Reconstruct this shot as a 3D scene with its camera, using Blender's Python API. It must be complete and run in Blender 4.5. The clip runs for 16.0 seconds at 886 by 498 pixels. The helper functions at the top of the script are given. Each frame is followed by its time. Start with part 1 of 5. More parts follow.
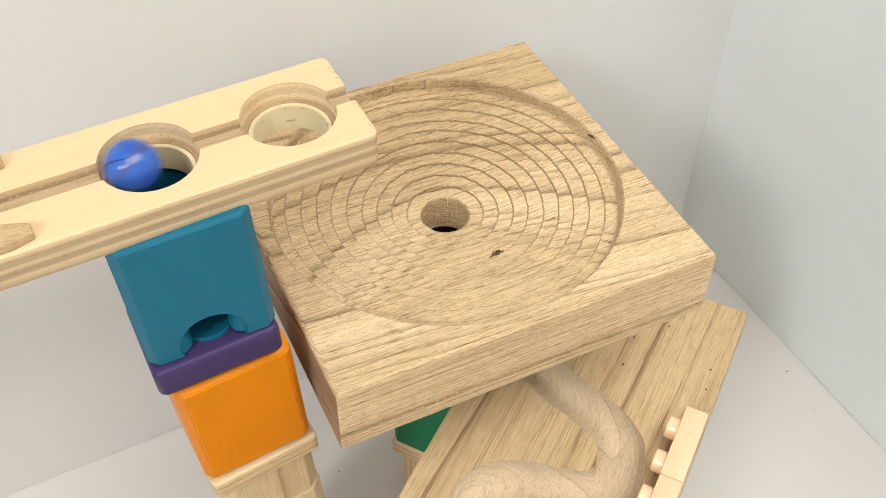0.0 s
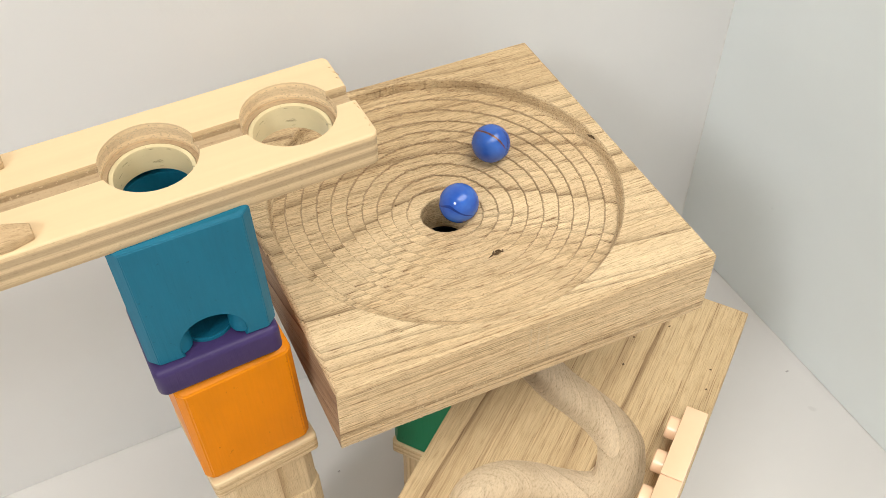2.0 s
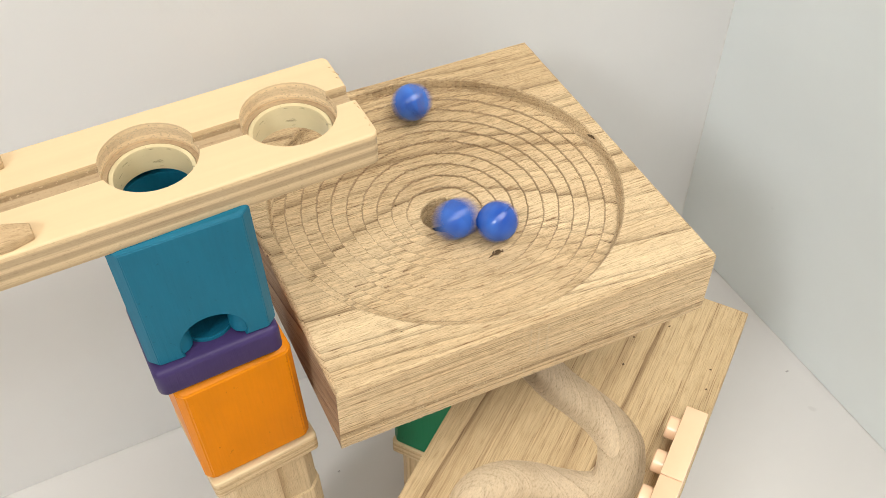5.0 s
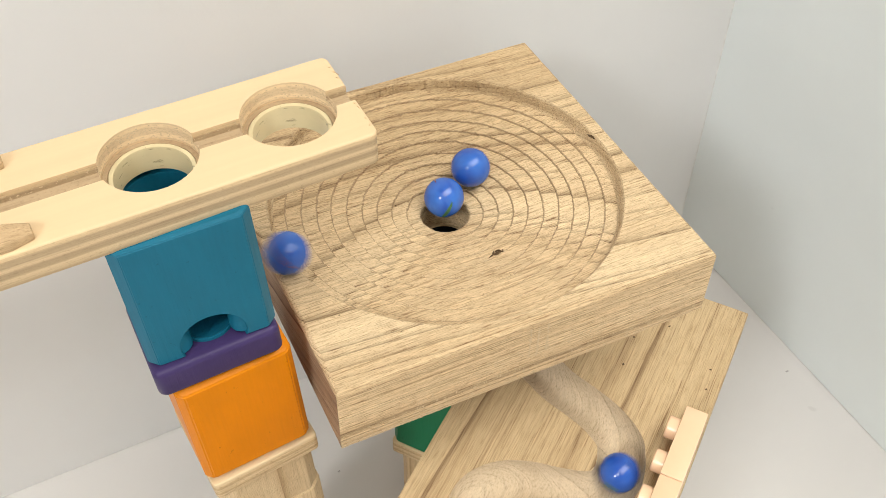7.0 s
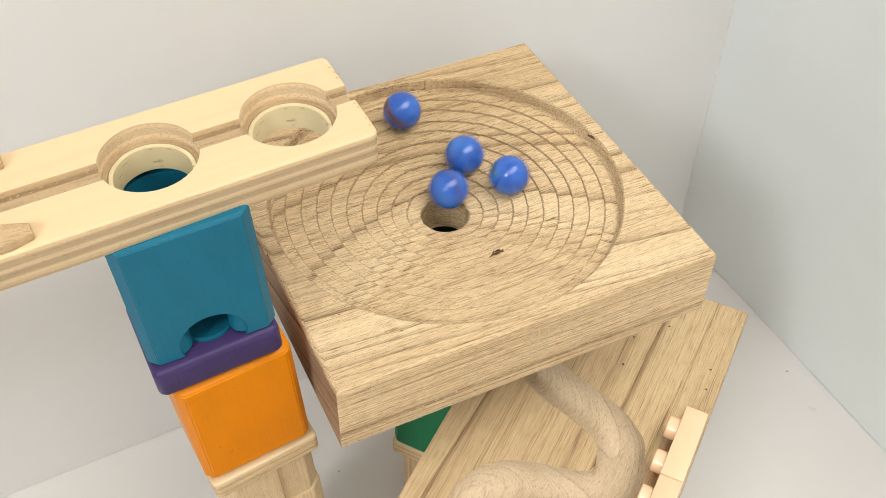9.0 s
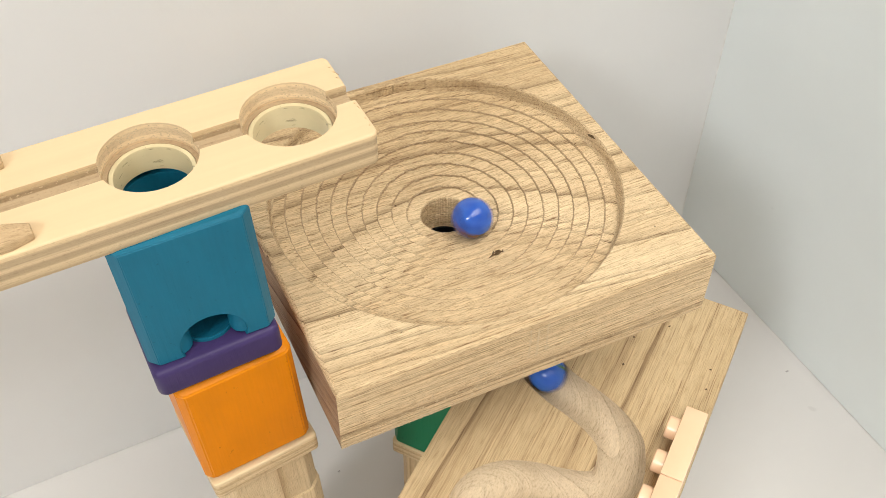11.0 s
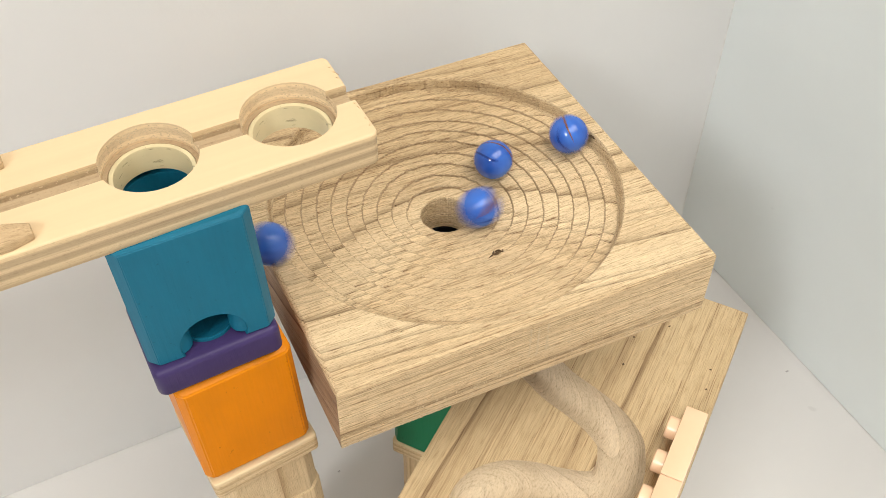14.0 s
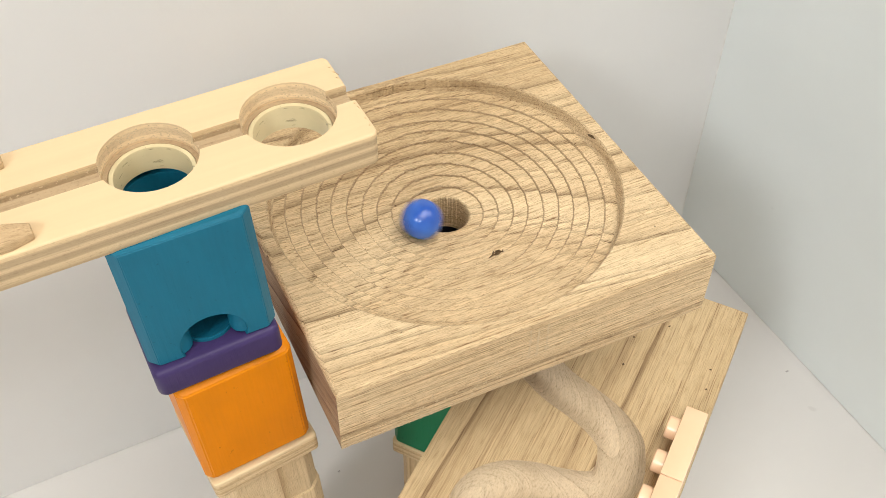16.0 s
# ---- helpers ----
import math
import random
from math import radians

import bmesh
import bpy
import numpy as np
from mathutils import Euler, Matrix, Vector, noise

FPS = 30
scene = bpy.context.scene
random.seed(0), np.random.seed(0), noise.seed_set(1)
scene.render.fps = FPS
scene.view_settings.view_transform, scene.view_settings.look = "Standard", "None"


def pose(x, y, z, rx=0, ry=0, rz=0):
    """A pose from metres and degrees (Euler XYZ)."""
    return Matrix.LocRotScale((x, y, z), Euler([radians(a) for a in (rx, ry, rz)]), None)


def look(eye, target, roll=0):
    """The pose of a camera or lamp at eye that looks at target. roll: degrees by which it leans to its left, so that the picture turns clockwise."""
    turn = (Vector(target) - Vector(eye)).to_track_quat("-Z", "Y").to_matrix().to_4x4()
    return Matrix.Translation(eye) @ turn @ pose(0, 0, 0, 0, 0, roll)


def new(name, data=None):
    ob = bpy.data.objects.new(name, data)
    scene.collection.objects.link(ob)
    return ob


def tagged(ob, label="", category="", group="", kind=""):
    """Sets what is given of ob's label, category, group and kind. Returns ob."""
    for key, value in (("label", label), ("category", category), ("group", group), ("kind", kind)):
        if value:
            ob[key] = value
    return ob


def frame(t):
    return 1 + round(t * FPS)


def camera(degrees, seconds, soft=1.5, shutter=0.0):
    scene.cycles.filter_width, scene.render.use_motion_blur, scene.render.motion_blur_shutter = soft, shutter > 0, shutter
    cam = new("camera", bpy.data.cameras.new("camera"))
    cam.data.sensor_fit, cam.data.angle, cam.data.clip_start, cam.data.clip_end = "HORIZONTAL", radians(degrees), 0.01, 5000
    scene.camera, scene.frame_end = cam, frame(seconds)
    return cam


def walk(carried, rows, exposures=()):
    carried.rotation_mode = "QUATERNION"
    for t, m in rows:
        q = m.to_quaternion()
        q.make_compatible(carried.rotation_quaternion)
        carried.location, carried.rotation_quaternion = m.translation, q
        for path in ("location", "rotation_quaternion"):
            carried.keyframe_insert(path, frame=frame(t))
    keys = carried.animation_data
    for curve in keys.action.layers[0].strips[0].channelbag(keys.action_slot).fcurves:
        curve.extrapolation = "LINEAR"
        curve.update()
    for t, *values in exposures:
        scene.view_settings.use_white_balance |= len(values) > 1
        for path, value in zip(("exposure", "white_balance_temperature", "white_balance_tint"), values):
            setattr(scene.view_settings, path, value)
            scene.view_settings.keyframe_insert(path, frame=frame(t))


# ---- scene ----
cam = camera(46.245, 16.0, soft=0.75, shutter=0.35)
EYE = Vector((-0.13069, -0.26368, 0.27668))
VIEW = look(EYE, EYE + Vector((0.30306, 0.61672, -0.72650)), 0.765)
walk(cam, [(0.0, VIEW), (16.0, VIEW)])

# ---- world and light ----
FLOOR = -0.222
scene.view_settings.exposure = 0.0
world = bpy.data.worlds.new("room_light")
world.use_nodes = True
scene.world = world
world.node_tree.nodes["Background"].inputs["Color"].default_value = (0.9, 0.95, 1.0, 1)
world.node_tree.nodes["Background"].inputs["Strength"].default_value = 0.25


def area_lamp(name, m, sx, sy, watts, color):
    lamp = bpy.data.lights.new(name, "AREA")
    lamp.shape, lamp.size, lamp.size_y, lamp.energy, lamp.color = "RECTANGLE", sx, sy, watts, color
    ob = new(name, lamp)
    ob.matrix_world = m
    return ob


# two ceiling panels: a small bright one to the left, a wide softer one in front
area_lamp("ceiling_panel_light", look((-2.15, -1.50, 2.12), (0, 0, 0.0)), 0.50, 0.85, 65, (0.95, 0.972, 0.965))
area_lamp("ceiling_panel_light", look((0.34, -0.62, 2.20), (0.22, -0.3, 0.0)), 2.5, 1.9, 89, (1.0, 0.966, 0.885))


# ---- materials ----
def nodes_of(name, rough=0.5, spec=0.5):
    m = bpy.data.materials.new(name)
    m.use_nodes = True
    nt = m.node_tree
    b = nt.nodes["Principled BSDF"]
    b.inputs["Roughness"].default_value = rough
    b.inputs["Specular IOR Level"].default_value = spec
    return m, nt, b


def ramp(nt, fac, stops):
    r = nt.nodes.new("ShaderNodeValToRGB")
    el = r.color_ramp.elements
    while len(el) < len(stops):
        el.new(0.5)
    for e, (p, col) in zip(el, stops):
        e.position, e.color = p, (*col, 1)
    nt.links.new(fac, r.inputs["Fac"])
    return r.outputs["Color"]


def mixc(nt, fac, a, b, mode="MIX"):
    n = nt.nodes.new("ShaderNodeMix")
    n.data_type, n.blend_type = "RGBA", mode
    for sock, v in (("Factor", fac), ("A", a), ("B", b)):
        s = [i for i in n.inputs if i.name == sock and (sock == "Factor" and i.type == "VALUE" or i.type == "RGBA")][0]
        if isinstance(v, (int, float)):
            s.default_value = v
        elif isinstance(v, tuple):
            s.default_value = (*v, 1)
        else:
            nt.links.new(v, s)
    return [o for o in n.outputs if o.type == "RGBA"][0]


def noise_at(nt, scale, detail=4.0, rough=0.55, offset=(0, 0, 0), rot=(0, 0, 0), coord="Object"):
    tc = nt.nodes.new("ShaderNodeTexCoord")
    mp = nt.nodes.new("ShaderNodeMapping")
    mp.inputs["Scale"].default_value = scale
    mp.inputs["Location"].default_value = offset
    mp.inputs["Rotation"].default_value = rot
    nt.links.new(tc.outputs[coord], mp.inputs["Vector"])
    n = nt.nodes.new("ShaderNodeTexNoise")
    n.inputs["Scale"].default_value, n.inputs["Detail"].default_value, n.inputs["Roughness"].default_value = 1.0, detail, rough
    nt.links.new(mp.outputs["Vector"], n.inputs["Vector"])
    return n.outputs["Fac"], mp.outputs["Vector"]


def bump(nt, b, height, dist, strength=0.5):
    n = nt.nodes.new("ShaderNodeBump")
    n.inputs["Strength"].default_value, n.inputs["Distance"].default_value = strength, dist
    nt.links.new(height, n.inputs["Height"])
    nt.links.new(n.outputs["Normal"], b.inputs["Normal"])


def wood(name, light, mid, dark, axis=0, ring=0.007, tilt=0.5, rough=0.6, line=0.55, seed=0.0, wander=5.0, stretch=0.05, grit=1.0):
    """Sawn wood whose grain runs along one axis; growth rings of that width cut the other two."""
    m, nt, b = nodes_of(name, rough, 0.3)
    def s(along, across):
        return tuple(along if i == axis else across for i in range(3))
    broad, _ = noise_at(nt, s(5, 55), 3, 0.5, (seed, seed * 2, 0))
    fine, _ = noise_at(nt, s(14, 1700), 3, 0.55, (0, seed, 0))
    pore, _ = noise_at(nt, s(70, 2300), 2, 0.5, (seed, 0, 3))
    mottle, _ = noise_at(nt, s(120, 160), 3, 0.6, (1, seed, 0))
    tc = nt.nodes.new("ShaderNodeTexCoord")
    mp = nt.nodes.new("ShaderNodeMapping")
    mp.inputs["Scale"].default_value = s(stretch, 1.0)
    mp.inputs["Rotation"].default_value = tuple(tilt if i == axis else 0.0 for i in range(3))
    mp.inputs["Location"].default_value = (seed * 0.01, seed * 0.013, 0)
    nt.links.new(tc.outputs["Object"], mp.inputs["Vector"])
    wv = nt.nodes.new("ShaderNodeTexWave")
    wv.wave_type, wv.wave_profile = "BANDS", "SAW"
    wv.bands_direction = "Y" if axis != 1 else "X"
    wv.inputs["Scale"].default_value = 0.314 / ring
    wv.inputs["Distortion"].default_value = wander
    wv.inputs["Detail"].default_value = 3.0
    wv.inputs["Detail Scale"].default_value = 0.45
    wv.inputs["Detail Roughness"].default_value = 0.5
    nt.links.new(mp.outputs["Vector"], wv.inputs["Vector"])
    rings = ramp(nt, wv.outputs["Fac"], [(0.0, dark), (0.10, mid), (0.34, light), (0.93, light), (1.0, mid)])
    base = mixc(nt, ramp(nt, broad, [(0.3, (0.15,) * 3), (0.75, (0.85,) * 3)]), light, mid)
    fade, _ = noise_at(nt, s(3, 75), 2, 0.5, (seed, seed, 6))
    col = mixc(nt, ramp(nt, fade, [(0.34, (line * 0.2,) * 3), (0.62, (min(1.0, line * 1.3),) * 3)]), base, rings)
    streak = ramp(nt, fine, [(0.36, (0.62, 0.53, 0.43)), (0.46, (0.98, 0.97, 0.96)), (0.56, (1, 1, 1)), (0.66, (1.14, 1.13, 1.10))])
    col = mixc(nt, 0.8 * grit, col, streak, "MULTIPLY")
    fleck = ramp(nt, pore, [(0.31, (0.36, 0.26, 0.18)), (0.37, (1, 1, 1))])
    col = mixc(nt, 0.75 * grit, col, fleck, "MULTIPLY")
    hair, _ = noise_at(nt, s(260, 3400), 4, 0.65, (seed, 5, 1))
    col = mixc(nt, 0.7 * grit, col, ramp(nt, hair, [(0.36, (0.58, 0.49, 0.40)), (0.46, (1, 1, 1)), (0.55, (1, 1, 1)), (0.64, (1.18, 1.17, 1.15))]), "MULTIPLY")
    col = mixc(nt, 0.32, col, ramp(nt, mottle, [(0.3, (0.80, 0.75, 0.70)), (0.5, (1, 1, 1)), (0.7, (1.06, 1.05, 1.04))]), "MULTIPLY")
    nt.links.new(col, b.inputs["Base Color"])
    bump(nt, b, hair, 0.0006, 0.7)
    return m


def plywood(name, top, seed=0.0, period=0.0031):
    """Birch plywood: pale face veneers, and plies that alternate down the edge (along local z)."""
    m, nt, b = nodes_of(name, 0.55, 0.3)
    tc = nt.nodes.new("ShaderNodeTexCoord")
    sep = nt.nodes.new("ShaderNodeSeparateXYZ")
    nt.links.new(tc.outputs["Object"], sep.inputs["Vector"])
    wob, _ = noise_at(nt, (60, 60, 10), 2, 0.5, (seed, 0, 0))
    ma = nt.nodes.new("ShaderNodeMath")
    ma.operation = "MULTIPLY_ADD"
    ma.inputs[1].default_value = 0.0005
    nt.links.new(wob, ma.inputs[0])
    nt.links.new(sep.outputs["Z"], ma.inputs[2])
    mo = nt.nodes.new("ShaderNodeMath")
    mo.operation = "DIVIDE"
    mo.inputs[1].default_value = period
    nt.links.new(ma.outputs[0], mo.inputs[0])
    fr = nt.nodes.new("ShaderNodeMath")
    fr.operation = "FRACT"
    nt.links.new(mo.outputs[0], fr.inputs[0])
    ply = ramp(nt, fr.outputs[0], [(0.0, (0.63, 0.475, 0.285)), (0.10, (0.53, 0.38, 0.22)), (0.36, (0.57, 0.42, 0.245)), (0.48, (0.67, 0.51, 0.315)), (1.0, (0.70, 0.545, 0.345))])
    face, _ = noise_at(nt, (9, 260, 260), 4, 0.55, (seed, 1, 0))
    veneer = mixc(nt, ramp(nt, face, [(0.3, (0, 0, 0)), (0.75, (1, 1, 1))]), top, tuple(v * 0.90 for v in top))
    lt = nt.nodes.new("ShaderNodeMath")
    lt.operation = "GREATER_THAN"
    lt.inputs[1].default_value = -0.0011
    nt.links.new(sep.outputs["Z"], lt.inputs[0])
    fine, _ = noise_at(nt, (90, 1400, 1400), 3, 0.6, (0, seed, 0))
    pit, _ = noise_at(nt, (900, 900, 1500), 3, 0.6, (seed, 2, 2))
    ply = mixc(nt, 0.55, ply, ramp(nt, pit, [(0.30, (0.55, 0.47, 0.40)), (0.45, (1, 1, 1)), (0.7, (1.12, 1.11, 1.1))]), "MULTIPLY")
    edge = mixc(nt, 0.8, ply, ramp(nt, fine, [(0.3, (0.72, 0.66, 0.58)), (0.6, (1.04, 1.03, 1.0))]), "MULTIPLY")
    nt.links.new(mixc(nt, lt.outputs[0], edge, veneer), b.inputs["Base Color"])
    bump(nt, b, fine, 0.0003, 0.4)
    return m


def maths(nt, op, a, b=None, c=None):
    n = nt.nodes.new("ShaderNodeMath")
    n.operation = op
    for sock, v in zip(n.inputs, (a, b, c)):
        if v is None:
            continue
        if isinstance(v, (int, float)):
            sock.default_value = v
        else:
            nt.links.new(v, sock)
    return n.outputs[0]


def one_noise(nt, w, scale, detail=1.0):
    n = nt.nodes.new("ShaderNodeTexNoise")
    n.noise_dimensions = "1D"
    n.inputs["Scale"].default_value, n.inputs["Detail"].default_value = scale, detail
    nt.links.new(w, n.inputs["W"])
    return n.outputs["Fac"]


def ring_wood(name, light, mid, dark, normal, period, wander=0.004, ripple=0.0006, rough=0.6, line=0.8, sharp=0.30, grit=1.0, seed=0.0, back_shade=None, relief=0.0006, second=0.0, run=1.0, weak=0.7):
    """Flat-sawn board, grain along x: growth layers lie across the given direction and show wherever the tool cuts them."""
    m, nt, b = nodes_of(name, rough, 0.3)
    tc = nt.nodes.new("ShaderNodeTexCoord")
    sp = nt.nodes.new("ShaderNodeSeparateXYZ")
    nt.links.new(tc.outputs["Object"], sp.inputs["Vector"])
    sway, _ = noise_at(nt, (6, 20, 20), 1, 0.4, (seed, seed * 2, 0))
    wig, _ = noise_at(nt, (40, 260, 260), 3, 0.6, (seed, 1, 2))
    u = maths(nt, "MULTIPLY", sp.outputs["X"], normal[0])
    u = maths(nt, "MULTIPLY_ADD", sp.outputs["Y"], normal[1], u)
    u = maths(nt, "MULTIPLY_ADD", sp.outputs["Z"], normal[2], u)
    u = maths(nt, "MULTIPLY_ADD", sway, wander, u)
    u = maths(nt, "MULTIPLY_ADD", wig, ripple, u)
    w = maths(nt, "MULTIPLY_ADD", u, 1.0 / period, 40.0 + seed)
    w = maths(nt, "MULTIPLY_ADD", one_noise(nt, w, 0.45), 2.6, w)
    f = maths(nt, "FRACT", w)
    wn = nt.nodes.new("ShaderNodeTexWhiteNoise")
    wn.noise_dimensions = "1D"
    nt.links.new(maths(nt, "FLOOR", w), wn.inputs["W"])
    each = wn.outputs["Value"]
    tone = mixc(nt, ramp(nt, one_noise(nt, w, 0.23, 2.0), [(0.32, (0, 0, 0)), (0.68, (1, 1, 1))]), light, mid)
    # a crisp brown edge to each layer, then a soft fall to pale late wood
    edge = ramp(nt, f, [(0.0, (1, 1, 1)), (sharp * 0.25, (0.75,) * 3), (sharp, (0.28,) * 3), (min(0.95, sharp * 2.2), (0, 0, 0)), (0.97, (0.05,) * 3), (1.0, (0.8,) * 3)])
    soft, _ = noise_at(nt, (16, 90, 90), 3, 0.6, (seed, 4, 1))
    amount = maths(nt, "MULTIPLY", ramp(nt, each, [(0.0, (0.4 * weak * line,) * 3), (0.5, (weak * line,) * 3), (1.0, (line,) * 3)]), ramp(nt, soft, [(0.3, (0.5,) * 3), (0.58, (1, 1, 1))]))
    col = mixc(nt, maths(nt, "MULTIPLY", edge, amount), tone, dark)
    if second:
        g = maths(nt, "FRACT", maths(nt, "MULTIPLY", w, 4.0))
        col = mixc(nt, maths(nt, "MULTIPLY", ramp(nt, g, [(0.0, (second,) * 3), (0.35, (0, 0, 0)), (1.0, (second * 0.5,) * 3)]), ramp(nt, soft, [(0.35, (0.1,) * 3), (0.7, (1, 1, 1))])), col, mid)
    fine, _ = noise_at(nt, (12 * run, 1200, 1200), 3, 0.65, (0, seed, 0))
    pore, _ = noise_at(nt, (100 * run, 2600, 2600), 2, 0.5, (seed, 0, 3))
    hair, _ = noise_at(nt, (330 * run, 3000, 3000), 4, 0.7, (seed, 5, 1))
    mott, _ = noise_at(nt, (90, 150, 150), 4, 0.6, (1, seed, 0))
    col = mixc(nt, 0.62 * grit, col, ramp(nt, fine, [(0.33, (0.58, 0.49, 0.40)), (0.44, (0.97, 0.96, 0.95)), (0.55, (1, 1, 1)), (0.66, (1.14, 1.13, 1.11))]), "MULTIPLY")
    dense = maths(nt, "MULTIPLY", ramp(nt, f, [(0.0, (1, 1, 1)), (0.5, (0.35,) * 3), (1.0, (0.5,) * 3)]), 0.95 * grit)
    col = mixc(nt, dense, col, ramp(nt, pore, [(0.35, (0.40, 0.29, 0.20)), (0.43, (1, 1, 1))]), "MULTIPLY")
    col = mixc(nt, 0.75 * grit, col, ramp(nt, hair, [(0.36, (0.60, 0.51, 0.42)), (0.46, (1, 1, 1)), (0.55, (1, 1, 1)), (0.64, (1.2, 1.19, 1.17))]), "MULTIPLY")
    col = mixc(nt, 0.32, col, ramp(nt, mott, [(0.3, (0.80, 0.75, 0.70)), (0.5, (1, 1, 1)), (0.7, (1.06, 1.05, 1.04))]), "MULTIPLY")
    # darker towards the board's back: the rail's shade, put into the colour
    if back_shade:
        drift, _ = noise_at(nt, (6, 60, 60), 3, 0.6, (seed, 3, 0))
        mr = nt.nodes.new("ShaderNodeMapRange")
        mr.inputs["From Min"].default_value, mr.inputs["From Max"].default_value = back_shade[0] + 0.025, back_shade[1] + 0.025
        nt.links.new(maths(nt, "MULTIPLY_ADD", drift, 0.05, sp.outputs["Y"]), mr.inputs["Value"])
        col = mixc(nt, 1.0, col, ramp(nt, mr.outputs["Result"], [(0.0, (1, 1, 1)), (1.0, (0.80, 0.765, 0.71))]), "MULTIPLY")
    nt.links.new(col, b.inputs["Base Color"])
    bump(nt, b, hair, relief, 0.8)
    return m


def ply_edge(name, top, thick, layers, rough=0.55, seed=0.0, pits=0.5):
    """Plywood: a pale face and named layers down its edge, from the face (0) to the back (1)."""
    m, nt, b = nodes_of(name, rough, 0.3)
    tc = nt.nodes.new("ShaderNodeTexCoord")
    sp = nt.nodes.new("ShaderNodeSeparateXYZ")
    nt.links.new(tc.outputs["Object"], sp.inputs["Vector"])
    wob, _ = noise_at(nt, (26, 26, 60), 3, 0.6, (seed, 0, 0))
    d = maths(nt, "MULTIPLY", maths(nt, "MULTIPLY_ADD", wob, 0.0005, maths(nt, "SUBTRACT", sp.outputs["Z"], 0.00025)), -1.0 / thick)
    ply = ramp(nt, d, layers)
    run, _ = noise_at(nt, (40, 900, 2400), 4, 0.65, (0, seed, 0))
    pit, _ = noise_at(nt, (700, 900, 1700), 3, 0.6, (seed, 2, 2))
    ply = mixc(nt, min(1.0, pits * 1.4), ply, ramp(nt, run, [(0.32, (0.66, 0.60, 0.53)), (0.47, (1, 1, 1)), (0.66, (1.12, 1.11, 1.09))]), "MULTIPLY")
    ply = mixc(nt, pits, ply, ramp(nt, pit, [(0.31, (0.55, 0.47, 0.40)), (0.42, (1, 1, 1)), (0.7, (1.1, 1.1, 1.08))]), "MULTIPLY")
    face, _ = noise_at(nt, (9, 200, 260), 4, 0.55, (seed, 1, 0))
    veneer = mixc(nt, ramp(nt, face, [(0.3, (0, 0, 0)), (0.75, (1, 1, 1))]), top, tuple(v * 0.93 for v in top))
    on_top = maths(nt, "GREATER_THAN", sp.outputs["Z"], -0.0006)
    nt.links.new(mixc(nt, on_top, ply, veneer), b.inputs["Base Color"])
    bump(nt, b, mixc(nt, on_top, pit, (0.5, 0.5, 0.5)), 0.0006, 0.5)
    return m


def paint(name, col, rough=0.45, relief=0.00025):
    """Stained and lacquered block: the wood's grain stays faintly in the relief."""
    m, nt, b = nodes_of(name, rough, 0.2)
    big, _ = noise_at(nt, (70, 70, 40), 4, 0.6)
    grain, _ = noise_at(nt, (900, 900, 60), 3, 0.6)
    nick, _ = noise_at(nt, (620, 620, 460), 2, 0.5, (3, 1, 2))
    c2 = mixc(nt, ramp(nt, big, [(0.3, (0, 0, 0)), (0.7, (1, 1, 1))]), tuple(v * 0.95 for v in col), tuple(min(1, v * 1.05) for v in col))
    c3 = mixc(nt, 0.35, c2, ramp(nt, nick, [(0.24, (0.32, 0.32, 0.36)), (0.285, (1, 1, 1))]), "MULTIPLY")
    nt.links.new(mixc(nt, 0.2, c3, ramp(nt, grain, [(0.3, (0.8, 0.8, 0.8)), (0.7, (1.1, 1.1, 1.1))]), "MULTIPLY"), b.inputs["Base Color"])
    bump(nt, b, grain, relief, 0.35)
    return m


def plain(name, col, rough, spec=0.5, amount=0.06, scale=60.0, metal=0.0, relief=0.0001, scuff=0.0):
    m, nt, b = nodes_of(name, rough, spec)
    b.inputs["Metallic"].default_value = metal
    n, _ = noise_at(nt, (scale,) * 3, 5, 0.6)
    tone = mixc(nt, ramp(nt, n, [(0.3, (0, 0, 0)), (0.7, (1, 1, 1))]), tuple(v * (1 - amount) for v in col), tuple(min(1, v * (1 + amount)) for v in col))
    if scuff:
        rub, _ = noise_at(nt, (160, 160, 720), 4, 0.7, (3, 1, 4))
        tone = mixc(nt, scuff, tone, ramp(nt, rub, [(0.32, (0.30, 0.27, 0.24)), (0.40, (1, 1, 1))]), "MULTIPLY")
    nt.links.new(tone, b.inputs["Base Color"])
    f, _ = noise_at(nt, (scale * 12,) * 3, 3, 0.6)
    bump(nt, b, f, relief, 0.3)
    return m


def board_paint(name, col):
    """White painted board with faint roller stipple, smudges and a few small marks."""
    m, nt, b = nodes_of(name, 0.6, 0.3)
    smudge, _ = noise_at(nt, (9, 9, 9), 4, 0.6)
    mark, _ = noise_at(nt, (55, 55, 55), 2, 0.4, (4, 2, 7))
    stip, _ = noise_at(nt, (700, 700, 700), 3, 0.6)
    c1 = mixc(nt, ramp(nt, smudge, [(0.35, (0, 0, 0)), (0.7, (1, 1, 1))]), tuple(v * 0.965 for v in col), col)
    c2 = mixc(nt, 0.15, c1, ramp(nt, mark, [(0.20, (0.45, 0.43, 0.42)), (0.235, (1, 1, 1))]), "MULTIPLY")
    nt.links.new(c2, b.inputs["Base Color"])
    bump(nt, b, stip, 0.0002, 0.2)
    return m


